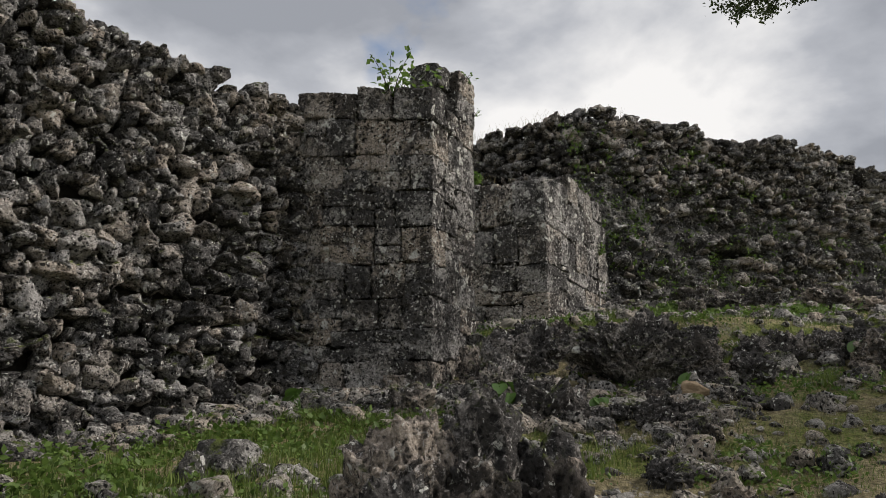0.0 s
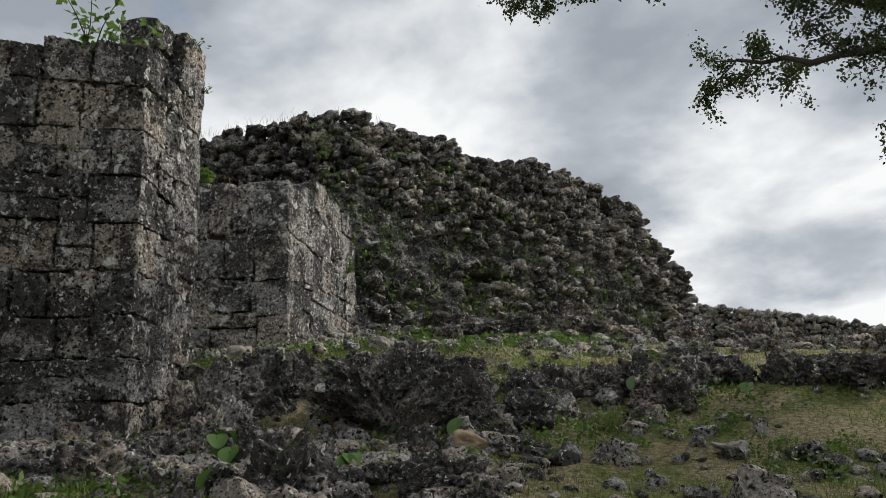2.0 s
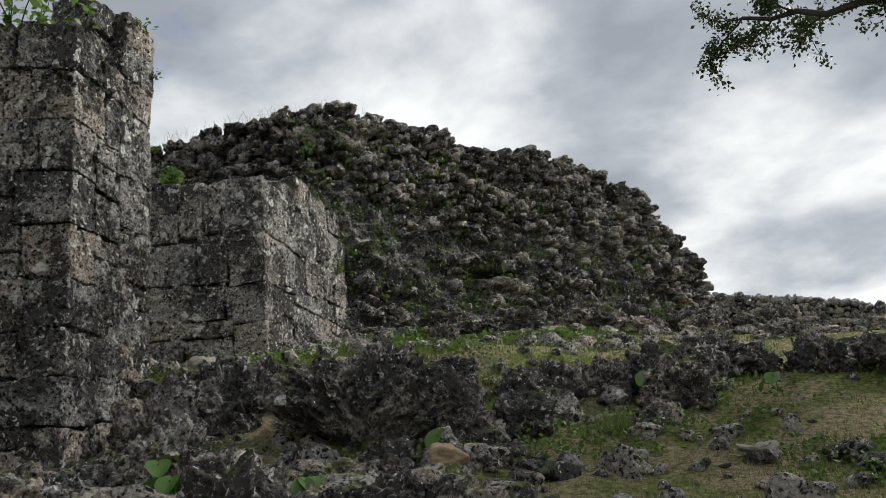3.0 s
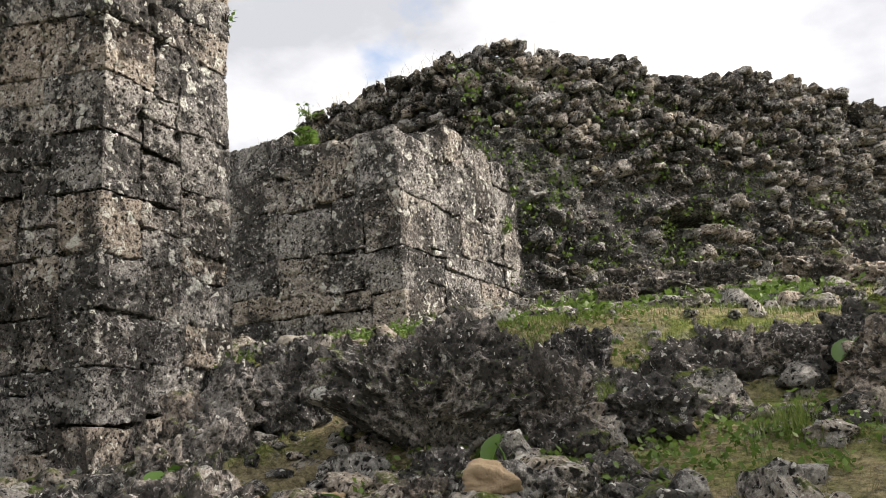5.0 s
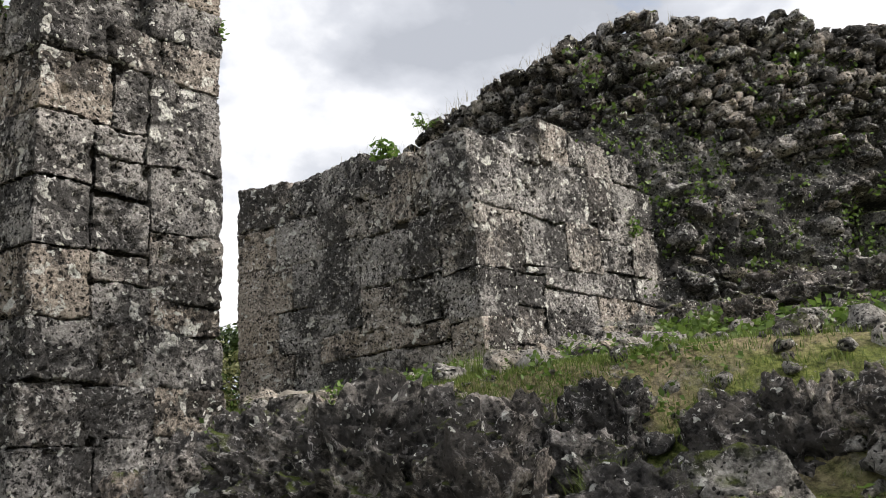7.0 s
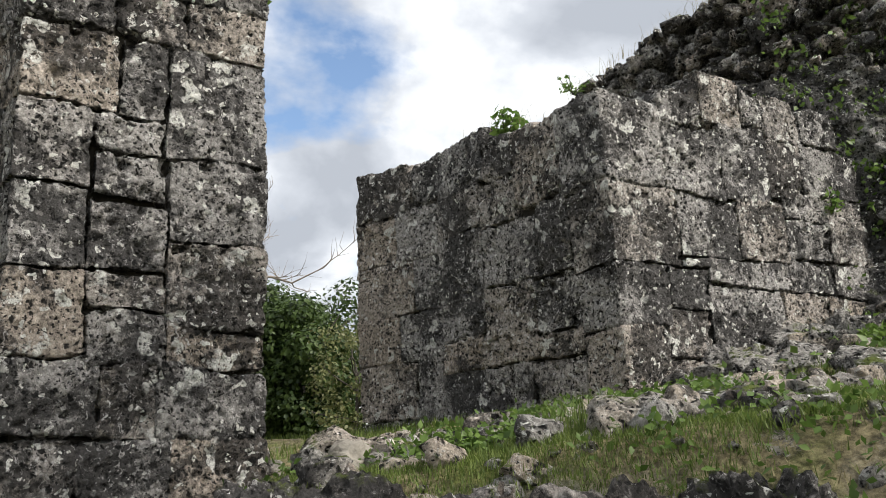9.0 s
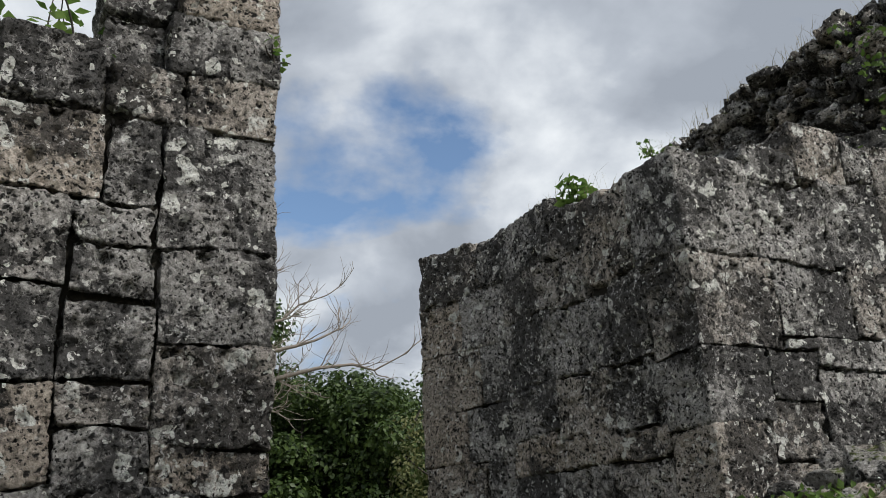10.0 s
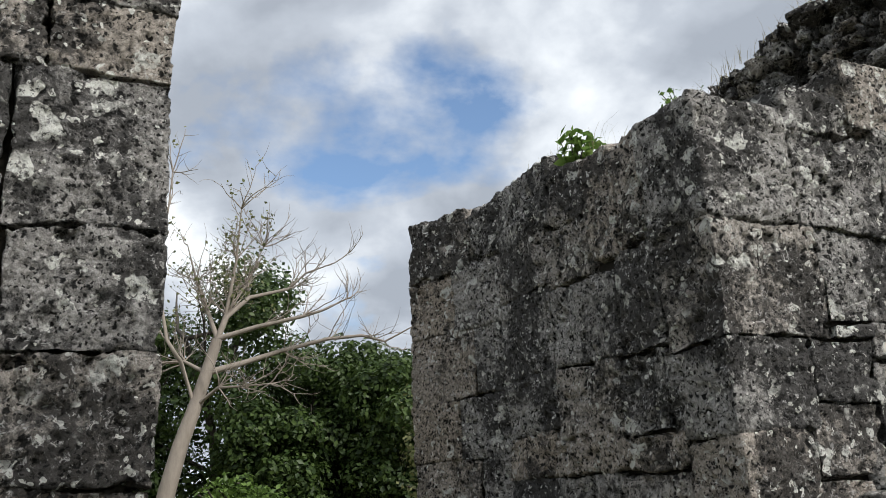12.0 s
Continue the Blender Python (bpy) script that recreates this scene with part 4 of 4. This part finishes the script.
def on_ground(n, seed, cond, x0, x1, y0, y1):
    r = np.random.default_rng(seed)
    out = np.zeros((0, 3))
    while len(out) < n:
        x, y = r.uniform(x0, x1, n), r.uniform(y0, y1, n)
        p = np.stack([x, y, gz(x, y)], 1)
        keep = cond(fbm(p * (1, 1, 0) * 0.8, 3, seed), x, y) > r.uniform(0, 1, n)
        out = np.concatenate([out, p[keep]])
    return out[:n]


def build_grass():
    clump = lambda f, x, y: sstep(-0.1, 0.3, f) * (1 - sstep(-7.2, -7.7, x) * (y < 7))
    blades("grass", on_ground(11500, 51, clump, -7.6, 4.5, 0.8, 15), 0.045, 0.003, M_GRASS, "short green grass growing between stones", "grass", 1, 8, 0.06)
    blades("straw_grass", on_ground(8000, 52, lambda f, x, y: sstep(-0.1, 0.3, f), -5, 4.5, 3, 14), 0.045, 0.003, M_DRYGRASS, "sparse dry straw-coloured grass", "grass", 2, 6, 0.07)
    lush = lambda f, x, y: sstep(-0.3, 0.2, f)
    blades("grass", on_ground(6500, 53, lush, -7.6, -4.9, 8.7, 11.6), 0.035, 0.003, M_GRASS, "bright green turf on the terrace before the gate", "grass", 3, 9, 0.06)
    blades("grass", on_ground(4200, 54, lush, -7.8, -2.0, 10.5, 15.0), 0.05, 0.004, M_GRASS, "green turf below the rampart", "grass", 4, 9, 0.08)
    blades("grass", on_ground(1500, 55, lush, -7.6, -3.4, 2.2, 6.2), 0.11, 0.004, M_GRASS, "long green grass at the foot of the dry-stone wall", "grass", 5, 10, 0.06)
    blades("grass", on_ground(2500, 56, lush, -20, -8.0, 3.0, 10.5), 0.08, 0.006, M_GRASS, "grass of the court beyond the gate", "grass", 6, 8, 0.1)
    r = np.random.default_rng(57)
    for k, (x, y, h) in enumerate(((-0.75, 8.2, 0.28), (-1.1, 12.0, 0.4), (-4.1, 9.35, 0.3), (-5.2, 8.75, 0.3), (-3.0, 9.3, 0.25), (-5.9, 9.9, 0.25), (-2.2, 2.6, 0.22), (-1.9, 2.9, 0.22), (-3.9, 2.9, 0.25), (-0.3, 6.9, 0.22))):
        pts = np.array([[x + a, y + b, gz(x + a, y + b)] for a, b in r.normal(0, 0.09, (26, 2))])
        ob = blades("grass_tuft", pts, h * 0.7, 0.003, M_GRASS, "tall tuft of fine green grass", "grass tuft", 60 + k, 9, 0.04)
        del ob["kind"]
        ob["group"] = "grass tufts"


build_grass()


def herb_patch(pts, size, seed, label, name="herbs", mat=None, per=16, spread=0.07, up=0.5):
    r = np.random.default_rng(seed)
    n = len(pts) * per
    p = np.repeat(pts, per, 0) + r.normal(0, spread, (n, 3)) * (1, 1, 0.55) + (0, 0, size * 0.5)
    nr = r.normal(0, 1, (n, 3)) + (0, 0, up * 2)
    V, F = leaf_cloud(p, nr, np.full(n, size), r)
    ob = new(name, mesh_from(name, V, F, mat or M_HERB))
    return tagged(ob, label, "plants", kind="stuff")


def build_herbs():
    clump = lambda f, x, y: sstep(0.05, 0.35, f)
    herb_patch(on_ground(2200, 61, clump, -7.4, 3.0, 1.2, 12), 0.045, 1, "low broad-leaved weeds scattered over the turf")
    herb_patch(on_ground(420, 62, lambda f, x, y: sstep(-0.2, 0.2, f), -7.4, -5.9, 9.1, 11.3), 0.045, 2, "leafy weeds at the foot of the gate flank")
    herb_patch(on_ground(180, 63, lambda f, x, y: sstep(-0.2, 0.2, f), -7.6, -5.0, 2.4, 6.8), 0.07, 3, "leafy weeds along the dry-stone wall")
    herb_patch(on_ground(330, 64, lambda f, x, y: sstep(-0.2, 0.2, f), -8.2, -4.0, 12.2, 16.5), 0.08, 4, "bright weeds at the foot of the rampart")
    # growth on the rampart's face
    r = np.random.default_rng(65)
    spots = []
    for _ in range(95):
        s = max(-0.6, r.choice([r.normal(0.8, 0.9), r.normal(2.6, 0.8), r.uniform(-0.5, 9)]))
        z = r.uniform(4.4, 7.9)
        g = float(ground_z(*bigp(s)))
        n = np.array([BIGD[1], -BIGD[0]])
        off = 0.06 - 0.12 * (z - g)
        c = np.array([*(np.array(bigp(s)) + n * off), z])
        for _ in range(int(r.integers(2, 7))):
            spots.append(c + np.array([*(BIGD * r.normal(0, 0.16)), r.normal(0, 0.14)]))
    herb_patch(np.array(spots), 0.07, 5, "creepers and weeds rooted in the rampart's joints", per=12, spread=0.08, up=0.2)
    # weeds on top
    px = np.concatenate([r.uniform(-11.7, -8.4, 46), r.uniform(-8.4, -5.0, 14)])
    xs = [-11.7, -11.2, -9.4, -8.37, -6.8, -4.83]
    tops = np.stack([px, np.interp(px, xs, [13.1, 13.3, 14.1, 14.77, 18.1, 22.2]), np.interp(px, [-11.7, -10.8, -9.4, -8.4, -7.2, -6.3, -5], [7.75, 8.1, 8.3, 8.45, 8.05, 8.35, 7.8])], 1) + (-0.45, 0.25, 0.0)
    blades("dry_weeds", tops, 0.26, 0.003, M_DRYGRASS, "thin dry weeds on the rampart's crest", "weeds", 71, 4, 0.06)
    t = r.uniform(0.9, 2.4, 14)
    tops2 = np.stack([-7.74 - 0.969 * t - 0.05, 11.26 - 0.244 * t + 0.2, 5.86 + 0.16 * t], 1)
    blades("dry_weeds", tops2, 0.2, 0.0025, M_DRYGRASS, "thin dry weeds on the gate flank", "weeds", 72, 3, 0.06)


build_herbs()


def shrub(at, height, width, leaves, size, seed, label, stems=7):
    """A leafy bush: stems, each with leaves near its ends."""
    r = np.random.default_rng(seed)
    root = new("shrub")
    root.location = at
    st, pts, nr = [], [], []
    for k in range(stems):
        a = r.uniform(0, 2 * math.pi)
        d = (math.cos(a) * width / height * 0.7, math.sin(a) * width / height * 0.7, 1.0)
        w = wander((0, 0, -0.05), d, height * r.uniform(0.6, 1.1), 7, r, 0.25)
        st.append(tube(w, np.linspace(0.009, 0.003, len(w)), 5))
        for _ in range(leaves):
            i = int(r.integers(2, len(w)))
            pts.append(w[i] + r.normal(0, 0.03, 3))
            nr.append(r.normal(0, 0.6, 3) + (0, 0, 0.9))
    for v in st:
        part("stem", mesh_from("stem", *v, M_BARK_DARK), root)
    V, F = leaf_cloud(np.array(pts), np.array(nr), np.full(len(pts), size), r)
    part("foliage", mesh_from("foliage", V, F, M_FIG), root, "bright green pointed leaves")
    return tagged(root, label, "shrub")


def build_shrubs():
    shrub((-7.28, 7.22, 5.76), 0.78, 0.6, 24, 0.09, 81, "bright green fig shrub rooted on the pier's top", 8)
    shrub((-6.95, 7.6, 5.80), 0.5, 0.3, 9, 0.09, 82, "thin green seedling beside the pier's raised stones", 4)
    shrub((-7.05, 8.35, 6.40), 0.2, 0.3, 9, 0.07, 83, "small fern tuft on the pier's highest stone", 7)
    shrub((-7.02, 8.55, 5.98), 0.12, 0.2, 5, 0.05, 84, "sprig growing from a joint of the pier", 4)
    shrub((-9.11, 11.02, 5.97), 0.34, 0.32, 20, 0.08, 85, "bright green shrub rooted on the gate flank", 8)
    shrub((-8.45, 14.05, 5.2), 0.3, 0.4, 18, 0.07, 86, "green weeds where the flank meets the rampart", 8)
    shrub((-11.55, 13.1, 7.72), 0.3, 0.4, 14, 0.06, 87, "green weeds on the rampart's end", 7)


build_shrubs()


def broad_leaf_plant(at, size, seed, count, label):
    r = np.random.default_rng(seed)
    root = new("broad_leaf_plant")
    root.location = at
    for k in range(count):
        a = r.uniform(0, 2 * math.pi)
        out = np.array([math.cos(a), math.sin(a), 0]) * size * r.uniform(0.3, 1.0)
        tip = out + (0, 0, size * r.uniform(0.5, 1.2))
        v, f = tube([(0, 0, -0.03), out * 0.4 + (0, 0, tip[2] * 0.7), tip], [0.007, 0.006, 0.004], 5)
        stalk = part("stalk", mesh_from("stalk", v, f, M_TARO), root)
        # heart-shaped blade with a folded middle
        th = np.linspace(0, 2 * math.pi, 21)[:-1]
        rad = size * 0.55 * (1 - 0.32 * np.cos(th)) * (1 - 0.35 * np.exp(-((th - math.pi * 0) ** 2) * 8))
        lx, ly = -rad * np.cos(th), rad * np.sin(th) * 0.85
        V = np.stack([lx, ly, 0.25 * np.abs(ly) - 0.5 * np.maximum(lx, 0) ** 2 / size], 1)
        V = np.concatenate([V, [[0, 0, -0.01]]])
        ca, sa = math.cos(a), math.sin(a)
        tl = r.uniform(0.2, 0.9)
        R = np.array([[ca, -sa, 0], [sa, ca, 0], [0, 0, 1]]) @ np.array([[math.cos(tl), 0, math.sin(tl)], [0, 1, 0], [-math.sin(tl), 0, math.cos(tl)]])
        F = [[i, (i + 1) % 20, 20] for i in range(20)]
        part("leaf_blade", mesh_from("leaf_blade", V @ R.T + tip, F, M_TARO), stalk)
    return tagged(root, label, "plant", group="broad-leaved plants")


def build_broad_leaves():
    lab = "broad heart-leaved green plant growing between rocks"
    for k, (x, y, s, n) in enumerate(((-3.83, 7.98, 0.16, 2), (-4.45, 7.25, 0.15, 4), (-4.2, 7.35, 0.13, 3), (-2.85, 10.2, 0.2, 2), (-5.6, 7.2, 0.17, 4), (-5.3, 7.05, 0.16, 3), (-1.9, 10.6, 0.14, 2), (-5.0, 6.5, 0.15, 3), (-1.2, 3.6, 0.12, 3), (-7.2, 5.9, 0.2, 3))):
        broad_leaf_plant((x, y, gz(x, y)), s, 90 + k, n, lab)


build_broad_leaves()


# ---- trees ----
def build_canopy_tree():
    """The dark broad-leaved tree that reaches over the slope."""
    r = np.random.default_rng(101)
    root = new("tree")
    bx, by = 3.6, 13.0
    root.location = (0, 0, 0)
    g = gz(bx, by)
    trunk = np.array([(bx, by, g - 0.2), (bx - 0.1, by - 0.05, g + 1.2), (bx - 0.35, by - 0.1, g + 2.4), (bx - 0.5, by - 0.3, g + 3.6), (bx - 0.5, by - 0.3, g + 5.5)])
    tb = [tube(trunk, [0.30, 0.24, 0.21, 0.18, 0.1], 10)]
    a0 = trunk[2]
    limbs = [
        np.array([a0, (2.2, 12.6, 6.3), (1.0, 12.2, 6.32), (0.1, 11.9, 6.36), (-0.9, 12.1, 6.42), (-1.75, 12.5, 6.85)]),
        np.array([trunk[3], (2.0, 12.3, 6.7), (0.9, 12.1, 6.55), (-0.2, 12.0, 7.0), (-1.2, 12.0, 7.6), (-2.2, 11.8, 8.1)]),
        np.array([trunk[3], (2.2, 12.0, 7.6), (0.4, 11.4, 8.2), (-1.4, 11.1, 8.15), (-2.9, 11.0, 7.75), (-3.8, 11.0, 7.6)]),
        np.array([trunk[2], (2.6, 12.4, 5.9), (1.7, 12.3, 5.9), (0.9, 12.3, 5.5), (0.55, 12.4, 4.8)]),
        np.array([trunk[4], (2.5, 13.5, 9.2), (1.5, 13.8, 9.8)]),
        np.array([trunk[4], (4.3, 13.2, 9.2), (5.2, 13.3, 10.0)]),
        np.array([trunk[3], (4.6, 12.5, 7.2), (6.0, 12.3, 7.8)]),
    ]
    fine = []
    for l in limbs:
        q = []
        for a, b in zip(l[:-1], l[1:]):
            for t in (0, 0.33, 0.67):
                q.append(a * (1 - t) + b * t + r.normal(0, 0.02, 3))
        q.append(l[-1])
        fine.append(np.array(q))
        tb.append(tube(q, np.linspace(0.105, 0.022, len(q)), 7))
    t1, p1 = twigs(fine, r, 95, 0.75, 0.014, 0.4, 0.07, 0.4)
    t2, p2 = twigs(p1, r, 620, 0.36, 0.005, 0.4, 0.02, 0.3)
    part("trunk", mesh_from("trunk", *tb[0], M_BARK_DARK), root, "dark grey bark")
    for v in tb[1:]:
        part("limb", mesh_from("limb", *v, M_BARK_DARK), root)
    tagged(part("twigs", mesh_from("twigs", *merge(t1 + t2), M_BARK_DARK), root, "thin dark twigs"), kind="stuff")
    pts = []
    for p in p2 + p1:
        if p[-1][0] < -2.6 and p[-1][2] < 7.0:
            continue
        for k in range(2, len(p)):
            for _ in range(11):
                pts.append(p[k] + r.normal(0, 0.055, 3))
    # the dense body of the crown
    for c, s, n in (((3.6, 13.2, 9.0), 1.7, 5200), ((1.9, 12.6, 8.6), 1.0, 1800), ((0.75, 12.3, 5.75), 0.55, 1500), ((0.55, 12.4, 5.05), 0.32, 420), ((1.3, 12.2, 6.9), 0.6, 1300), ((0.2, 12.0, 7.4), 0.5, 500)):
        d = r.normal(size=(n, 3)); d /= np.linalg.norm(d, axis=1, keepdims=True)
        q = np.array(c) + d * s * r.uniform(0.35, 1.0, (n, 1)) * (1, 1, 0.75)
        keep = fbm(q * 1.6, 3, 9) > -0.08
        pts += list(q[keep])
    pts = np.array(pts)
    V, F = leaf_cloud(pts, r.normal(0, 0.8, (len(pts), 3)) + (0, 0, 0.5), np.full(len(pts), 0.056), r)
    part("crown", mesh_from("crown", V, F, M_CANOPY), root, "small dark glossy leaves")
    tagged(root, "spreading dark broad-leaved tree with bare twisting limbs", "tree")


build_canopy_tree()


def build_bare_tree():
    """The pale, half-bare tree beyond the gate."""
    r = np.random.default_rng(111)
    root = new("tree")
    g = 3.4
    at = lambda y, z, x=0.0: np.array([-20.35 + x, y, z])
    tr = np.array([at(6.5, 3.1), at(6.72, 4.3), at(6.93, 5.1, 0.05), at(7.16, 5.8), at(7.34, 6.43, -0.05), at(7.53, 7.07)])
    tb = [tube(tr, [0.19, 0.16, 0.145, 0.13, 0.115, 0.10], 9)]
    fork, low = tr[-1], tr[-2]
    limbs = []
    def limb(pts, r0, r1):
        q = np.array(pts)
        limbs.append(q)
        tb.append(tube(q, np.linspace(r0, r1, len(q)), 6))
    limb([fork, at(8.27, 7.27, 0.1), at(9.13, 7.44, 0.2), at(9.5, 7.55, 0.2), at(10.0, 7.81, 0.1)], 0.06, 0.014)
    limb([low, at(8.0, 6.63, -0.2), at(8.75, 6.88, -0.3), at(9.62, 7.07, -0.2), at(10.28, 7.09), at(10.72, 6.96), at(11.28, 7.22, 0.2)], 0.065, 0.014)
    limb([tr[3], at(7.6, 6.1, 0.3), at(8.0, 6.08, 0.5), at(8.54, 6.1, 0.6)], 0.04, 0.012)
    limb([fork, at(7.7, 7.5), at(8.1, 7.95, -0.3), at(8.85, 8.17, -0.5), at(9.2, 8.5, -0.5), at(9.63, 8.63, -0.4)], 0.06, 0.012)
    limb([fork, at(7.68, 7.55), at(7.87, 8.6, 0.2), at(7.95, 9.6, 0.3)], 0.055, 0.01)
    limb([at(7.68, 7.55), at(8.0, 8.2, -0.4), at(8.35, 9.1, -0.6)], 0.04, 0.01)
    limb([fork, at(7.3, 7.7, -0.2), at(7.07, 8.3, -0.3), at(6.89, 9.0, -0.2)], 0.05, 0.01)
    limb([tr[3], at(6.9, 6.6, 0.2), at(6.65, 7.0, 0.3), at(6.4, 8.3, 0.3), at(6.55, 9.6, 0.2), at(6.6, 10.4, 0.2)], 0.05, 0.01)
    limb([low, at(6.9, 6.7, -0.3), at(6.2, 6.7, -0.5), at(5.4, 7.2, -0.6)], 0.045, 0.01)
    t1, p1 = twigs(limbs, r, 150, 0.85, 0.015, 0.35, 0.1, 0.35)
    t2, p2 = twigs(p1, r, 700, 0.5, 0.007, 0.35, 0.08, 0.3)
    part("trunk", mesh_from("trunk", *tb[0], M_BARK_PALE), root, "pale grey bark")
    for v in tb[1:]:
        part("limb", mesh_from("limb", *v, M_BARK_PALE), root)
    tagged(part("twigs", mesh_from("twigs", *merge(t1 + t2), M_BARK_PALE), root, "bare pale twigs"), kind="stuff")
    pts = []
    for p in p2:
        if p[-1][1] < 8.6 and p[-1][2] > 7.4 and r.random() < 0.5:
            for k in range(3, len(p)):
                pts.append(p[k] + r.normal(0, 0.06, 3))
    pts = np.array(pts)
    V, F = leaf_cloud(pts, r.normal(0, 1, (len(pts), 3)), np.full(len(pts), 0.085), r)
    part("foliage", mesh_from("foliage", V, F, M_OLIVE), root, "sparse olive leaves")
    tagged(root, "half-bare tree with pale leaning trunk and crooked boughs", "tree")


build_bare_tree()


def leafy_tree(x, y, height, width, seed, mat, label, size=0.16, n=5200, trunk=0.14, ground=None):
    r = np.random.default_rng(seed)
    root = new("tree")
    g = gz(x, y) if ground is None else ground
    w = wander((x, y, g - 0.1), (r.normal(0, 0.08), r.normal(0, 0.08), 1), height * 0.75, 6, r, 0.15)
    tb = [tube(w, np.linspace(trunk, trunk * 0.35, len(w)), 8)]
    limbs = []
    for k in range(9):
        i = int(r.integers(2, len(w)))
        a = r.uniform(0, 6.3)
        l = wander(w[i], (math.cos(a), math.sin(a), r.uniform(0.3, 1.0)), width * r.uniform(0.35, 0.6), 5, r, 0.3)
        limbs.append(l); tb.append(tube(l, np.linspace(trunk * 0.4, 0.015, len(l)), 5))
    V, F = merge(tb)
    part("trunk", mesh_from("trunk", V, F, M_BARK_DARK), root, "brown bark")
    pts, nr = [], []
    lumps = 38
    for k in range(lumps):
        a, e = r.uniform(0, 6.3), r.uniform(-1.15, 1.0)
        c = np.array([x, y, g + height * 0.55]) + np.array([math.cos(a) * width * 0.38, math.sin(a) * width * 0.38, 0]) * math.sqrt(max(0, 1 - e * e * 0.7)) * r.uniform(0.5, 1.1) + (0, 0, e * height * 0.38)
        d = r.normal(size=(n // lumps, 3)); d /= np.linalg.norm(d, axis=1, keepdims=True)
        rad = width * r.uniform(0.13, 0.22)
        pts.append(c + d * rad * r.uniform(0.55, 1.1, (len(d), 1)) * (1, 1, 0.75))
        nr.append(d + r.normal(0, 0.5, d.shape) + (0, 0, 0.4))
    pts, nr = np.concatenate(pts), np.concatenate(nr)
    V, F = leaf_cloud(pts, nr, np.full(len(pts), size), r)
    part("crown", mesh_from("crown", V, F, mat), root, "dense green leaves")
    return tagged(root, label, "tree", group="trees beyond the gate")


def build_woods():
    lab = "dense dark green tree beyond the gate"
    for k, (x, y, h, w) in enumerate(((-23.0, 9.3, 4.3, 4.2), (-23.5, 7.4, 6.1, 4.6), (-24.0, 12.0, 4.3, 4.0), (-21.8, 11.2, 3.4, 3.0), (-25.0, 4.0, 4.6, 4.2), (-26.0, 9.5, 4.6, 4.6), (-24.5, 14.6, 3.6, 4.0), (-26, 1.5, 4.6, 4.5), (-22.5, 5.0, 3.2, 3.0), (-22.0, 8.6, 2.6, 2.6), (-23.2, 10.4, 4.1, 3.2), (-24.2, 4.8, 5.6, 4.0))):
        leafy_tree(x, y, h, w, 120 + k, M_WOODS, lab, 0.13, 15000, ground=3.3)
    leafy_tree(-19.2, 11.6, 2.6, 1.8, 140, M_OLIVE, "scrubby half-bare bush with yellowish leaves", 0.09, 1600, 0.05, ground=3.4)
    leafy_tree(-18.6, 12.8, 2.2, 1.8, 141, M_OLIVE, "scrubby half-bare bush with yellowish leaves", 0.09, 1500, 0.05, ground=3.4)
    leafy_tree(-17.5, 8.2, 0.9, 1.4, 142, M_HERB, "low bright green bush in the court", 0.1, 1500, 0.04, ground=3.4)


build_woods()
